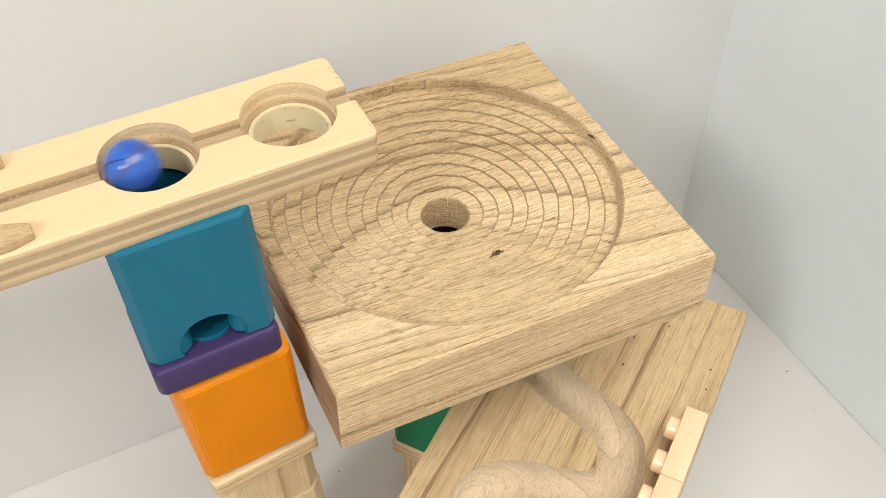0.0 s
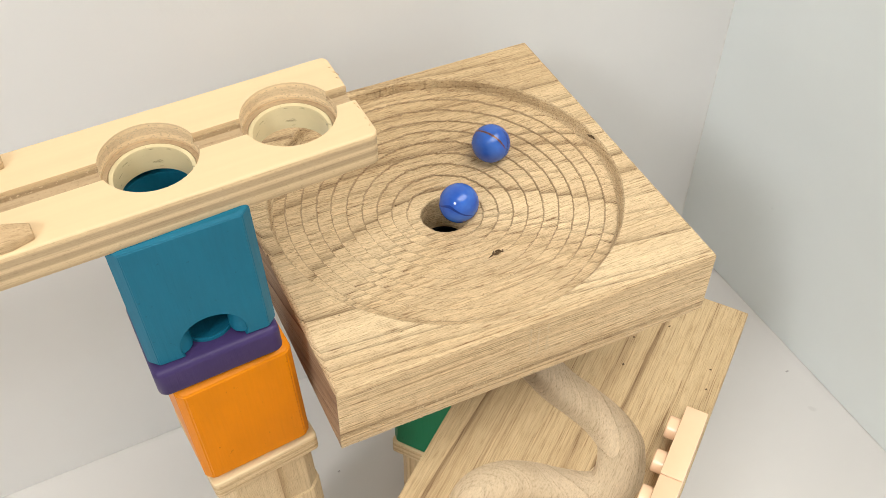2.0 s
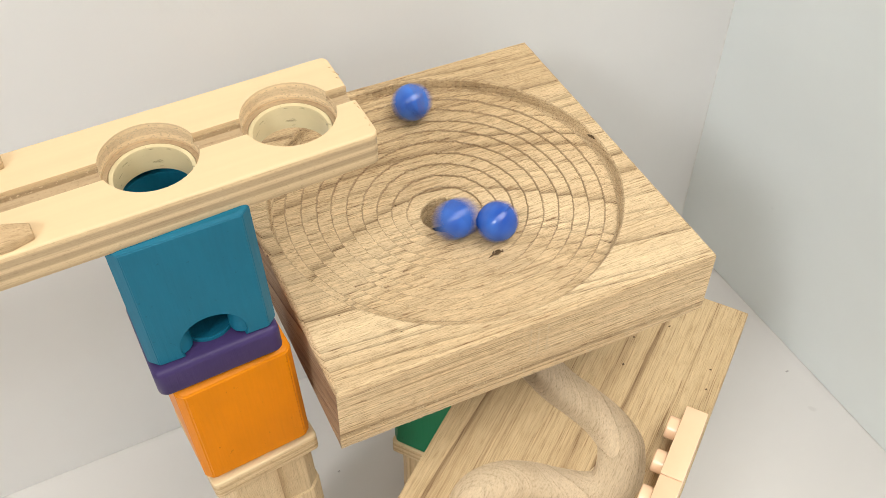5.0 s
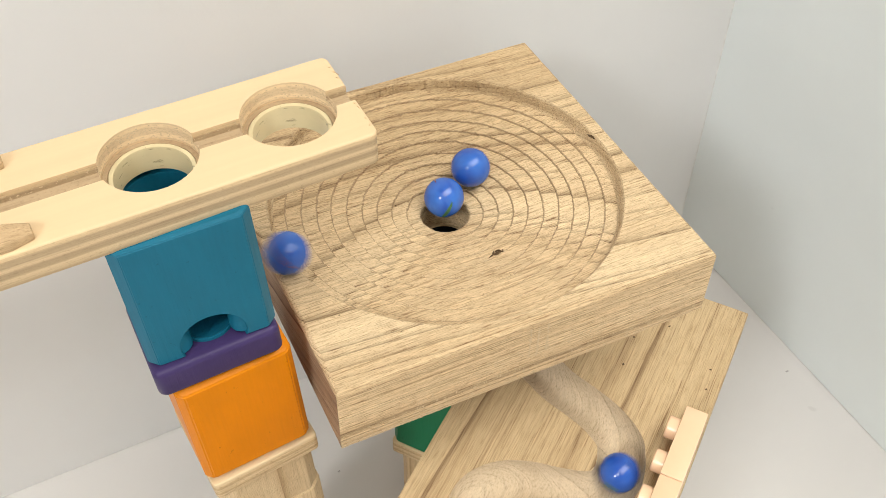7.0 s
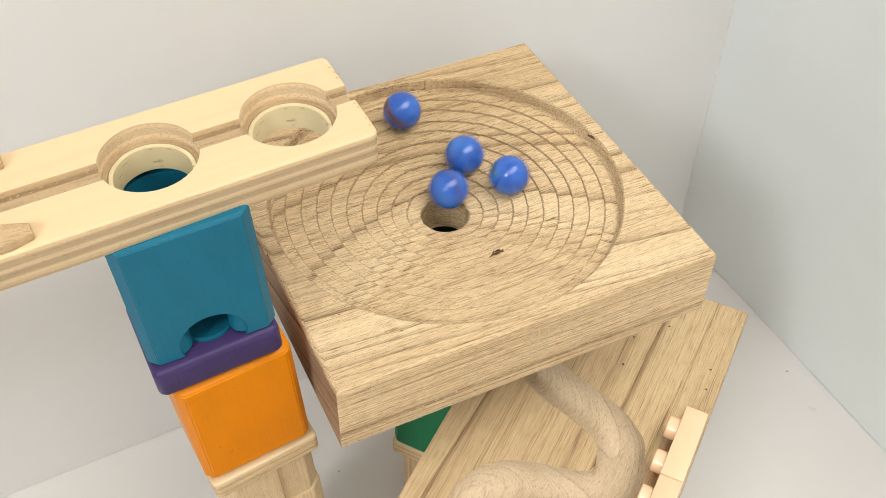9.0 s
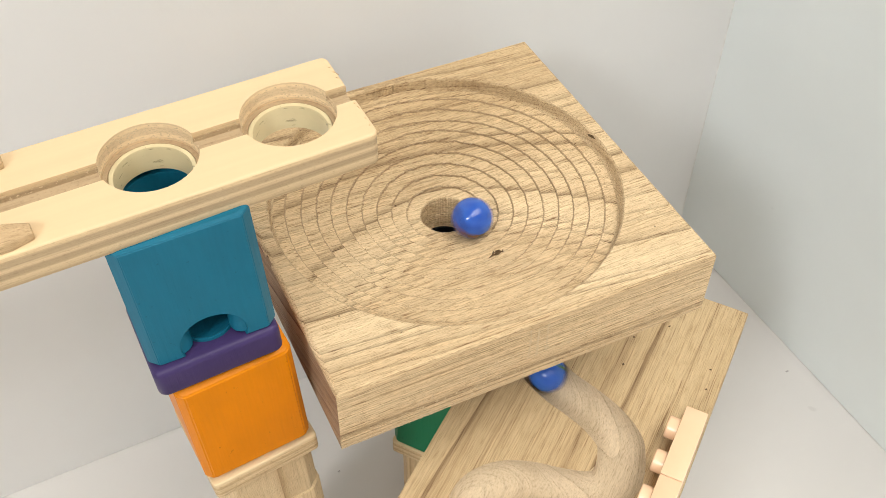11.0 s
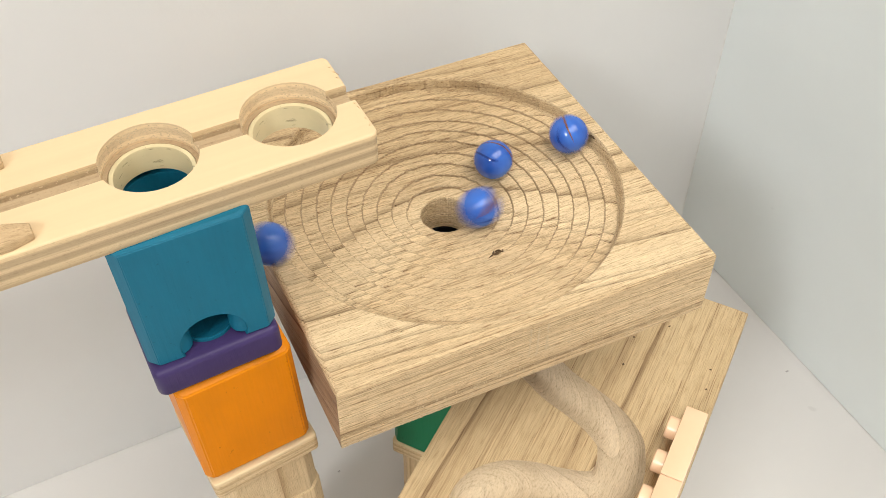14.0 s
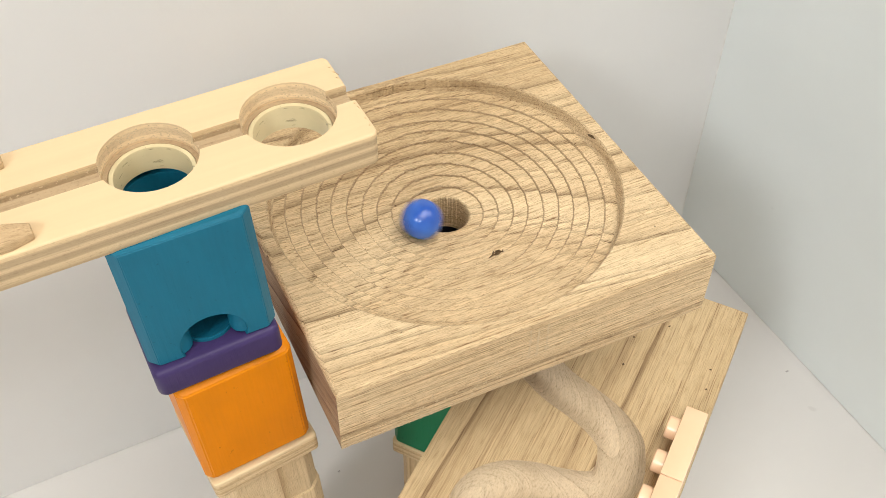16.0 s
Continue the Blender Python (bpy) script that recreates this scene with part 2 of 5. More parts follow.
ASH = ring_wood("ash_wood", (0.81, 0.635, 0.40), (0.68, 0.505, 0.30), (0.22, 0.135, 0.065), (0.022, 0.22, 1.0), 0.0017, 0.0036, 0.00022, line=1.0, sharp=0.24, seed=1.3, back_shade=(0.0, 0.055), grit=1.2)
# striped end grain, its tone also lowered to hold the tower's shade
SHADED_END_GRAIN = ring_wood("shaded_end_grain", (0.52, 0.385, 0.25), (0.40, 0.27, 0.165), (0.15, 0.07, 0.042), (0.022, 0.38, 1.0), 0.0036, 0.003, 0.0004, line=1.5, sharp=0.45, seed=1.3, grit=0.5)
RISER_ASH = ring_wood("riser_ash", (0.54, 0.395, 0.24), (0.44, 0.305, 0.175), (0.22, 0.135, 0.07), (0.022, 0.22, 1.0), 0.0017, 0.0036, 0.00022, line=0.6, seed=1.3, grit=1.0)
WORN = ring_wood("tooled_ash", (0.70, 0.54, 0.34), (0.60, 0.45, 0.27), (0.30, 0.195, 0.105), (0.022, 0.22, 1.0), 0.0017, 0.0036, 0.0008, line=0.55, seed=1.3, back_shade=(0.01, 0.055), grit=1.2)
PINE_TRACK = ring_wood("track_wood", (0.63, 0.48, 0.283), (0.55, 0.40, 0.225), (0.18, 0.10, 0.043), (0.03, 1.0, 0.35), 0.0090, 0.012, 0.0010, line=1.5, sharp=0.2, grit=1.0, seed=4.6, second=0.7, run=0.4, weak=0.25)
BLOCK_WOOD = wood("block_wood", (0.72, 0.555, 0.34), (0.62, 0.45, 0.255), (0.40, 0.25, 0.12), axis=2, ring=0.011, tilt=0.3, line=1.0, seed=2.2, wander=2.0, grit=0.45)
PEG_WOOD = wood("peg_wood", (0.60, 0.43, 0.25), (0.55, 0.38, 0.21), (0.44, 0.28, 0.14), axis=0, ring=0.006, line=0.3, seed=5.0, grit=0.5)
RAIL_PLY = ply_edge("rail_plywood", (0.745, 0.556, 0.336), 0.0119, [(0.0, (0.68, 0.52, 0.31)), (0.13, (0.64, 0.48, 0.285)), (0.19, (0.43, 0.315, 0.19)), (0.34, (0.46, 0.34, 0.21)), (0.40, (0.64, 0.49, 0.30)), (0.47, (0.60, 0.45, 0.275)), (0.53, (0.40, 0.29, 0.175)), (0.66, (0.45, 0.33, 0.20)), (0.72, (0.66, 0.51, 0.315)), (0.85, (0.58, 0.435, 0.265)), (0.91, (0.46, 0.335, 0.20)), (1.0, (0.64, 0.49, 0.30))], pits=0.36)
HOLE_WOOD = ply_edge("routed_plywood", (0.78, 0.61, 0.39), 0.0066, [(0.0, (0.85, 0.67, 0.43)), (0.2, (0.84, 0.66, 0.425)), (0.32, (0.72, 0.55, 0.35)), (0.60, (0.74, 0.57, 0.365)), (0.68, (0.86, 0.68, 0.45)), (0.84, (0.84, 0.66, 0.43)), (0.9, (0.72, 0.53, 0.32)), (1.0, (0.74, 0.55, 0.33))], 0.7, 6.0, 0.3)
PLATE_PLY = plywood("plate_plywood", (0.70, 0.54, 0.33), 2.0, 0.0034)
TEAL = paint("teal_paint", (0.0072, 0.130, 0.214))
PURPLE = paint("purple_paint", (0.046, 0.030, 0.105), 0.38)
ORANGE = paint("orange_paint", (0.68, 0.213, 0.0), 0.4)
SANDED = ring_wood("sanded_groove", (0.74, 0.605, 0.43), (0.655, 0.53, 0.365), (0.40, 0.295, 0.185), (0.05, 0.45, 1.0), 0.0015, 0.010, 0.0010, line=0.65, sharp=0.4, grit=0.65, seed=2.7, relief=0.0008, run=1.6)
# near-black colour that stands in for the shade down the bowl's hole
BORE_SHADE = paint("bore_shade_paint", (0.010, 0.011, 0.013))
GREEN = paint("green_paint", (0.012, 0.15, 0.066))
CREAM = plain("cream_plastic", (0.64, 0.545, 0.335), 0.35, 0.5, 0.05, 90, scuff=0.8)
PEACH = plain("peach_plastic", (0.84, 0.57, 0.37), 0.24, 0.5, 0.02, 60, 0.0, 0.00003)
KNOT = plain("knot_dark", (0.10, 0.060, 0.030), 0.8, 0.2, 0.5, 1400)
TORN = wood("torn_grain", (0.46, 0.325, 0.185), (0.38, 0.255, 0.14), (0.25, 0.155, 0.08), axis=0, ring=0.003, line=0.6, seed=9.0)
SCUFF = plain("grey_scuff", (0.42, 0.40, 0.39), 0.8, 0.2, 0.2, 700)
FIBRE = plain("torn_fibre", (0.63, 0.49, 0.32), 0.8, 0.2, 0.12, 900)
WHITE_BOARD = board_paint("white_board_paint", (0.755, 0.79, 0.787))
BACK_WHITE = board_paint("back_board_paint", (0.71, 0.702, 0.695))
TABLE_WHITE = board_paint("white_table_paint", (0.66, 0.638, 0.62))
GROUT = plain("dark_joint", (0.70, 0.69, 0.67), 0.9, 0.2, 0.12, 200)
ROOM_PAINT = plain("room_paint", (0.80, 0.78, 0.75), 0.7, 0.3, 0.04, 3)
CARPET = plain("floor_carpet", (0.22, 0.20, 0.18), 0.9, 0.2, 0.2, 40)


def marble_glass(name):
    m, nt, b = nodes_of(name, 0.15, 0.45)
    tc = nt.nodes.new("ShaderNodeTexCoord")
    info = nt.nodes.new("ShaderNodeObjectInfo")
    n, _ = noise_at(nt, (90, 90, 160), 3, 0.5)
    col = mixc(nt, ramp(nt, n, [(0.32, (0, 0, 0)), (0.72, (1, 1, 1))]), (0.019, 0.080, 0.41), (0.046, 0.170, 0.61))
    var = ramp(nt, info.outputs["Random"], [(0.0, (0.82, 0.84, 0.90)), (1.0, (1.15, 1.12, 1.05))])
    nt.links.new(mixc(nt, 1.0, col, var, "MULTIPLY"), b.inputs["Base Color"])
    b.inputs["Coat Weight"].default_value = 0.15
    b.inputs["Coat Roughness"].default_value = 0.03
    return m


MARBLE = marble_glass("blue_glass")
SWIRL_GREEN = plain("green_glass", (0.06, 0.16, 0.07), 0.10, 0.5, 0.3, 300, 0.0, 0.0)
SWIRL_RUST = plain("rust_glass", (0.13, 0.055, 0.032), 0.10, 0.5, 0.4, 300, 0.0, 0.0)
SWIRL_BLUE = plain("deep_blue_glass", (0.010, 0.04, 0.22), 0.10, 0.5, 0.2, 300, 0.0, 0.0)


# ---- mesh helpers ----
def mesh_of(bm, material, smooth=False, angle=35):
    me = bpy.data.meshes.new("part")
    bmesh.ops.recalc_face_normals(bm, faces=bm.faces)
    bm.to_mesh(me)
    bm.free()
    me.materials.append(material)
    if smooth:
        me.shade_smooth()
        me.set_sharp_from_angle(angle=radians(angle))
    return me


def part(name, bm, material, parent=None, label="", smooth=True, m=None, angle=35):
    me = bm if isinstance(bm, bpy.types.Mesh) else mesh_of(bm, material, smooth, angle)
    if isinstance(bm, bpy.types.Mesh) and not me.materials:
        me.materials.append(material)
    ob = new(name, me)
    if parent:
        ob.parent = parent
    if m is not None:
        ob.matrix_basis = m
    if label:
        tagged(ob, label)
    return ob


def thing(name, m, label, category, group="", kind=""):
    ob = new(name)
    ob.empty_display_size = 0.01
    ob.matrix_basis = m
    return tagged(ob, label, category, group, kind)


def box(x0, x1, y0, y1, z0, z1, bevel=0.0, seg=2, bm=None):
    bm = bm or bmesh.new()
    vs = [bm.verts.new((x, y, z)) for x in (x0, x1) for y in (y0, y1) for z in (z0, z1)]
    fs = [(0, 1, 3, 2), (4, 6, 7, 5), (0, 4, 5, 1), (2, 3, 7, 6), (0, 2, 6, 4), (1, 5, 7, 3)]
    faces = [bm.faces.new([vs[i] for i in f]) for f in fs]
    bmesh.ops.recalc_face_normals(bm, faces=faces)
    if bevel:
        es = list({e for f in faces for e in f.edges})
        bmesh.ops.bevel(bm, geom=es, offset=bevel, segments=seg, profile=0.6, affect="EDGES")
    return bm


def lathe(profile, n=64, bm=None, close=True):
    """A solid of turn from (radius, height) pairs; close joins last to first."""
    bm = bm or bmesh.new()
    rings = [[bm.verts.new((r * math.cos(2 * math.pi * i / n), r * math.sin(2 * math.pi * i / n), z)) for i in range(n)] for r, z in profile]
    pairs = list(zip(rings, rings[1:])) + ([(rings[-1], rings[0])] if close else [])
    for a, b in pairs:
        for i in range(n):
            j = (i + 1) % n
            bm.faces.new((a[i], a[j], b[j], b[i]))
    if not close:
        bm.faces.new(rings[0][::-1])
        bm.faces.new(rings[-1])
    return bm


def tube(points, radius, sides=20):
    """A round bar along a path, closed at both ends."""
    bm = bmesh.new()
    rings = []
    for k, p in enumerate(points):
        a, b = points[max(k - 1, 0)], points[min(k + 1, len(points) - 1)]
        t = (b - a).normalized()
        side = t.cross(Vector((0, 0, 1))).normalized()
        up = side.cross(t)
        rings.append([bm.verts.new(p + radius * (math.cos(2 * math.pi * i / sides) * side + math.sin(2 * math.pi * i / sides) * up)) for i in range(sides)])
    for a, b in zip(rings, rings[1:]):
        for i in range(sides):
            j = (i + 1) % sides
            bm.faces.new((a[i], a[j], b[j], b[i]))
    bm.faces.new(rings[0][::-1])
    bm.faces.new(rings[-1])
    return bm


def carve(bm, cutters, material, angle=35):
    """The mesh of bm with the cutters' forms taken away."""
    obs = []
    for k in (bm, *cutters):
        me = bpy.data.meshes.new("cut")
        bmesh.ops.recalc_face_normals(k, faces=k.faces)
        k.to_mesh(me)
        k.free()
        obs.append(new("cut", me))
    for o in obs[1:]:
        md = obs[0].modifiers.new("cut", "BOOLEAN")
        md.object, md.operation, md.solver = o, "DIFFERENCE", "EXACT"
    bpy.context.view_layer.update()
    me = bpy.data.meshes.new_from_object(obs[0].evaluated_get(bpy.context.evaluated_depsgraph_get()))
    for o in obs:
        old = o.data
        bpy.data.objects.remove(o)
        bpy.data.meshes.remove(old)
    me.materials.clear()
    me.materials.append(material)
    for f in me.polygons:
        f.use_smooth = len(f.vertices) <= 4
    me.set_sharp_from_angle(angle=radians(angle))
    return me


def moved(bm, m):
    bmesh.ops.transform(bm, matrix=m, verts=bm.verts)
    return bm


def smooth_path(pts, step=6):
    """A Catmull-Rom line through the points."""
    ps = [Vector(p) for p in pts]
    ps = [2 * ps[0] - ps[1], *ps, 2 * ps[-1] - ps[-2]]
    out = []
    for i in range(1, len(ps) - 2):
        for k in range(step):
            t = k / step
            a, b, c, d = ps[i - 1:i + 3]
            out.append(0.5 * ((2 * b) + (c - a) * t + (2 * a - 5 * b + 4 * c - d) * t * t + (3 * b - a - 3 * c + d) * t ** 3))
    return out + [ps[-2]]


# ---- the room and the white corner ----
def slab(name, x0, x1, y0, y1, z0, z1, material, label, m=None, bevel=0.0):
    return tagged(part(name, box(x0, x1, y0, y1, z0, z1, bevel), material, None, label, False, m), kind="structure")


CORNER = pose(0.2277, 0.1078, FLOOR, 0, 0, 1.75)
tabletop = slab("floor", -1.35, 0.25, -1.0, 0.35, FLOOR - 0.03, FLOOR, TABLE_WHITE, "white painted tabletop with faint marks", None, 0.003)
slab("wall_back", -1.30, 0.0, 0.0, 0.012, 0.0005, 0.42, BACK_WHITE, "plain white painted back board", CORNER)
slab("wall_side", 0.0006, 0.0126, -0.95, 0.012, 0.0005, 0.38, WHITE_BOARD, "plain white painted side board", CORNER)
slab("trim", -0.0002, 0.0005, -0.0003, 0.0004, 0.001, 0.38, GROUT, "narrow shadowed joint between the boards", CORNER)
# unseen room shell, added to close the space and bounce light back
slab("floor_room", -2.9, 2.4, -2.8, 1.4, -1.02, -0.97, CARPET, "grey-brown carpet of the room")
slab("ceiling", -2.9, 2.4, -2.8, 1.4, 2.25, 2.33, ROOM_PAINT, "plain off-white ceiling")
slab("wall_north", -2.9, 2.4, 1.4, 1.5, -0.97, 2.25, ROOM_PAINT, "plain off-white room wall")
slab("wall_south", -2.9, 2.4, -2.9, -2.8, -0.97, 2.25, ROOM_PAINT, "plain off-white room wall")
slab("wall_east", 2.4, 2.5, -2.8, 1.4, -0.97, 2.25, ROOM_PAINT, "plain off-white room wall")
slab("wall_west", -3.0, -2.9, -2.8, 1.4, -0.97, 2.25, ROOM_PAINT, "plain off-white room wall")
for x in (-1.30, 0.19):
    for y in (-0.95, 0.29):
        slab("table_leg", x - 0.025, x + 0.025, y - 0.025, y + 0.025, -0.97, FLOOR - 0.031, TABLE_WHITE, "square white table leg", None, 0.003)


# ---- the bowl board ----
BW, BD, BT = 0.1500, 0.14676, 0.0319
HOLE_R, RIM_R, HOLE_Z = 0.0097, 0.0692, -0.01475
STEPS = (0.0152, 0.0211, 0.0270, 0.0328, 0.0389, 0.0449, 0.0505, 0.0564, 0.0626)
WALL_R, WALL_Z = 0.0672, -0.0055


def bowl_profile():
    """Radius and height from the hole's edge out to the rim: shallow treads, small risers, one steep wall."""
    drop = (WALL_Z - HOLE_Z) / (len(STEPS) + 0.6)
    z, out = HOLE_Z, [(HOLE_R, HOLE_Z - 0.0006), (HOLE_R + 0.0006, HOLE_Z)]
    for r in STEPS:
        out += [(r - 0.0001, z + drop * 0.30), (r + 0.0002, z + drop * 0.97), (r + 0.0004, z + drop)]
        z += drop
    return out + [(WALL_R, WALL_Z), (WALL_R + 0.0008, WALL_Z + 0.0010), (RIM_R - 0.0003, -0.0006), (RIM_R + 0.0003, 0.0)]


def rect_ring(n, hx, hy, z):
    """n points round a rectangle, a quarter of them on each side, from the middle of +x."""
    q = n // 8
    corner = [(hx, 0), (hx, hy), (0, hy), (-hx, hy), (-hx, 0), (-hx, -hy), (0, -hy), (hx, -hy), (hx, 0)]
    out = []
    for k in range(8):
        a, b = corner[k], corner[k + 1]
        for i in range(q):
            t = math.tan((i / q) * math.pi / 4) if k % 2 == 0 else 1 - math.tan((1 - i / q) * math.pi / 4)
            out.append((a[0] + (b[0] - a[0]) * t, a[1] + (b[1] - a[1]) * t, z))
    return out


def bowl_board():
    ob = thing("bowl_board", pose(0, 0, 0), "thick square ash board with a stepped bowl and centre hole", "marble run board")
    n = 256
    bm = bmesh.new()
    rings = []

    def circle(r, z, rough=0.0):
        ring = []
        for i in range(n):
            a = 2 * math.pi * i / n
            d = rough * (1.0 + 1.3 * max(0.0, math.sin(a)) ** 2) * (noise.noise(Vector((math.cos(a) * 60 + r * 900, math.sin(a) * 60, 1))) + 0.6 * noise.noise(Vector((math.cos(a) * 9, math.sin(a) * 9, r * 300))))
            ring.append((-0.0001 + (r + d) * math.cos(a), 0.0007 + (r + d) * math.sin(a), z + 0.25 * d))
        rings.append(ring)

    circle(HOLE_R, -BT + 0.0005)
    for k in range(1, 20):
        circle(HOLE_R + (0.00016 if k % 2 else 0) + 0.00008 * math.sin(2.1 * k), -BT + 0.0005 + k * (HOLE_Z - 0.001 + BT) / 20, 0.00012)
    for r, z in bowl_profile():
        circle(r, z, 0.0004)
    circle(RIM_R + 0.0016, 0.0)
    b = 0.0016

    def worn(inset, z, amount, drop):
        """A ring round the board's edge, worn unevenly."""
        out = []
        for i, (x, y, q) in enumerate(rect_ring(n, BW / 2 - inset, BD / 2 - inset, z)):
            k = noise.noise(Vector((x * 140, y * 140, z * 900))) + 0.6 * noise.noise(Vector((x * 520, y * 520, 7 + z * 900)))
            out.append((x * (1 - amount * abs(k) / 0.075), y * (1 - amount * abs(k) / 0.075), q + drop * k))
        rings.append(out)

    worn(b, 0.0, 0.00012, 0.0)
    worn(b * 0.35, -b * 0.35, 0.0001, 0.0001)
    worn(0.0, -b, 0.0, 0.00025)
    worn(0.0, -BT + 0.0009, 0.0, 0.0003)
    worn(0.0007, -BT, 0.0004, 0.0)
    circle(HOLE_R + 0.0005, -BT)
    vr = [[bm.verts.new(p) for p in ring] for ring in rings]
    vr.append(vr[0])
    for a, c in zip(vr, vr[1:]):
        for i in range(n):
            j = (i + 1) % n
            bm.faces.new((a[i], a[j], c[j], c[i]))
    first = 20
    prof = bowl_profile()
    bm.faces.ensure_lookup_table()
    # steep faces of the steps take a darker ash than the treads
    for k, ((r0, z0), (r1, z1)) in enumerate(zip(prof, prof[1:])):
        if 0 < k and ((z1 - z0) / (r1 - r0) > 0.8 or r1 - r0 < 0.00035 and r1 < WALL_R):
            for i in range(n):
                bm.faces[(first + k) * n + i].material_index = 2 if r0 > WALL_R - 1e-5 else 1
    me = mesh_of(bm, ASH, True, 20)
    me.materials.append(RISER_ASH)
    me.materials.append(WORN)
    me.materials.append(SHADED_END_GRAIN)
    for f in me.polygons:
        if abs(f.normal.x) > 0.9 and abs(f.center.x) > BW / 2 - 0.001:
            f.material_index = 3
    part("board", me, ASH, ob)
    return ob


bowl = bowl_board()


def fleck(name, x, y, z, rx, ry, turn, material, parent, seed, h=0.0003, label=""):
    """A small ragged spot, a little domed."""
    rnd = random.Random(seed)
    bm = bmesh.new()
    n = 12
    top = bm.verts.new((0, 0, h))
    ring = [bm.verts.new((rx * (0.6 + 0.7 * rnd.random()) * math.cos(2 * math.pi * i / n), ry * (0.6 + 0.7 * rnd.random()) * math.sin(2 * math.pi * i / n), -h * 0.5)) for i in range(n)]
    for i in range(n):
        bm.faces.new((top, ring[i], ring[(i + 1) % n]))
    return part(name, bm, material, parent, label, True, pose(x, y, z, 0, 0, turn))
for k, (dx, dy, rx, ry, a) in enumerate(((0, 0, 0.0018, 0.0008, 8), (-0.0014, 0.0006, 0.0017, 0.0004, 62), (0.0013, 0.0005, 0.0018, 0.00035, -38), (-0.0026, -0.0004, 0.0016, 0.00028, 20), (0.0024, -0.0002, 0.0015, 0.0003, 75), (0.0004, 0.0011, 0.0019, 0.0003, 12))):
    fleck("knot", 0.0073 + dx, -0.0298 + dy, -0.0114, rx, ry, a, KNOT, bowl, 3 + k, 0.0005, "dark torn knot in the bowl" if k == 0 else "")
fleck("chip", 0.0683, 0.0038, -0.0010, 0.0010, 0.0022, 20, KNOT, bowl, 4, 0.0005, "dark chip on the bowl's rim")
for k, (x, y, z) in enumerate([(-0.0355, -0.0371, -0.0094), (-0.0168, 0.0117, -0.0129), (0.0544, 0.0037, -0.0082), (0.0541, 0.0249, -0.0078), (-0.0616, -0.0423, 0.0), (0.062, -0.052, 0.0), (-0.045, -0.058, 0.0), (-0.058, 0.002, -0.0076)]):
    fleck("pinhole", x, y, z, 0.0005, 0.0004, 30 * k, KNOT, bowl, 20 + k)
# grain torn out of the treads by the cutter
for k, (x, y, z) in enumerate([(-0.0485, -0.0019, -0.0094), (-0.0447, 0.015, -0.0096), (-0.0485, -0.0089, -0.0093), (-0.0267, -0.012, -0.0121), (-0.0377, -0.0193, -0.0103), (-0.0608, -0.0137, -0.0076), (-0.0578, 0.0158, -0.0079), (-0.0497, -0.0221, -0.0086), (-0.0688, 0.0079, 0.0)]):
    fleck("torn_spot", x, y, z, 0.0017, 0.0006, 80 + 35 * math.sin(3.1 * k), TORN, bowl, 60 + k, 0.0002, "rough spot of torn grain" if k == 0 else "")
for k, (x, y, rx) in enumerate([(0.220, -0.0184, 0.0012), (-0.0471, 0.0322, 0.0009)]):
    fleck("scuff", x, y, FLOOR + 0.0001, rx, 0.0006, 40 * k, SCUFF, tabletop, 80 + k, 0.0002)


def torn_edge():
    """Splinters and fuzz along the lower front edge of the board, and saw marks on its front."""
    rnd = random.Random(7)
    bm = bmesh.new()
    for _ in range(1500):
        x = -BW / 2 + BW * rnd.random() ** 1.25
        lo = rnd.random() ** 2.2
        z = -BT + 0.0013 + 0.0065 * lo
        s = 0.0002 + 0.0004 * rnd.random()
        if x < -0.03:
            s *= 1.25
        y = -BD / 2
        a = rnd.uniform(-1.2, 1.2)
        d = Vector((math.cos(a), 0, math.sin(a))) * s
        w = Vector((-math.sin(a), 0, math.cos(a))) * s * 0.28
        p = Vector((x, y, z))
        out = Vector((0, -0.00045 * rnd.random() - 0.0001, 0))
        bm.faces.new([bm.verts.new(q) for q in (p - d, p + w + out, p + d, p - w + out)])
    for x0, z0, n in ((-0.0025, -0.010, 60), (0.0045, -0.010, 60), (0.0007, -0.011, 110), (0.052, -0.021, 22), (-0.022, -0.021, 40), (-0.006, -0.020, 40), (0.018, -0.019, 30), (-0.045, -0.024, 30)):
        for _ in range(n):
            p = Vector((x0 + rnd.gauss(0, 0.00016 if z0 > -0.015 else 0.006), -BD / 2, max(z0 + rnd.uniform(-0.009, 0.006), -BT + 0.0016)))
            s = 0.0004 + 0.0005 * rnd.random()
            out = Vector((0, -0.0003, 0))
            bm.faces.new([bm.verts.new(p + q) for q in (Vector((-s * 0.4, 0, 0)), Vector((0, 0, s)) + out, Vector((s * 0.4, 0, 0)), Vector((0, 0, -s)) + out)])
    tagged(part("torn_fibre", bm, FIBRE, bowl, "pale torn wood fibres on the sawn edge", False), kind="stuff")


torn_edge()


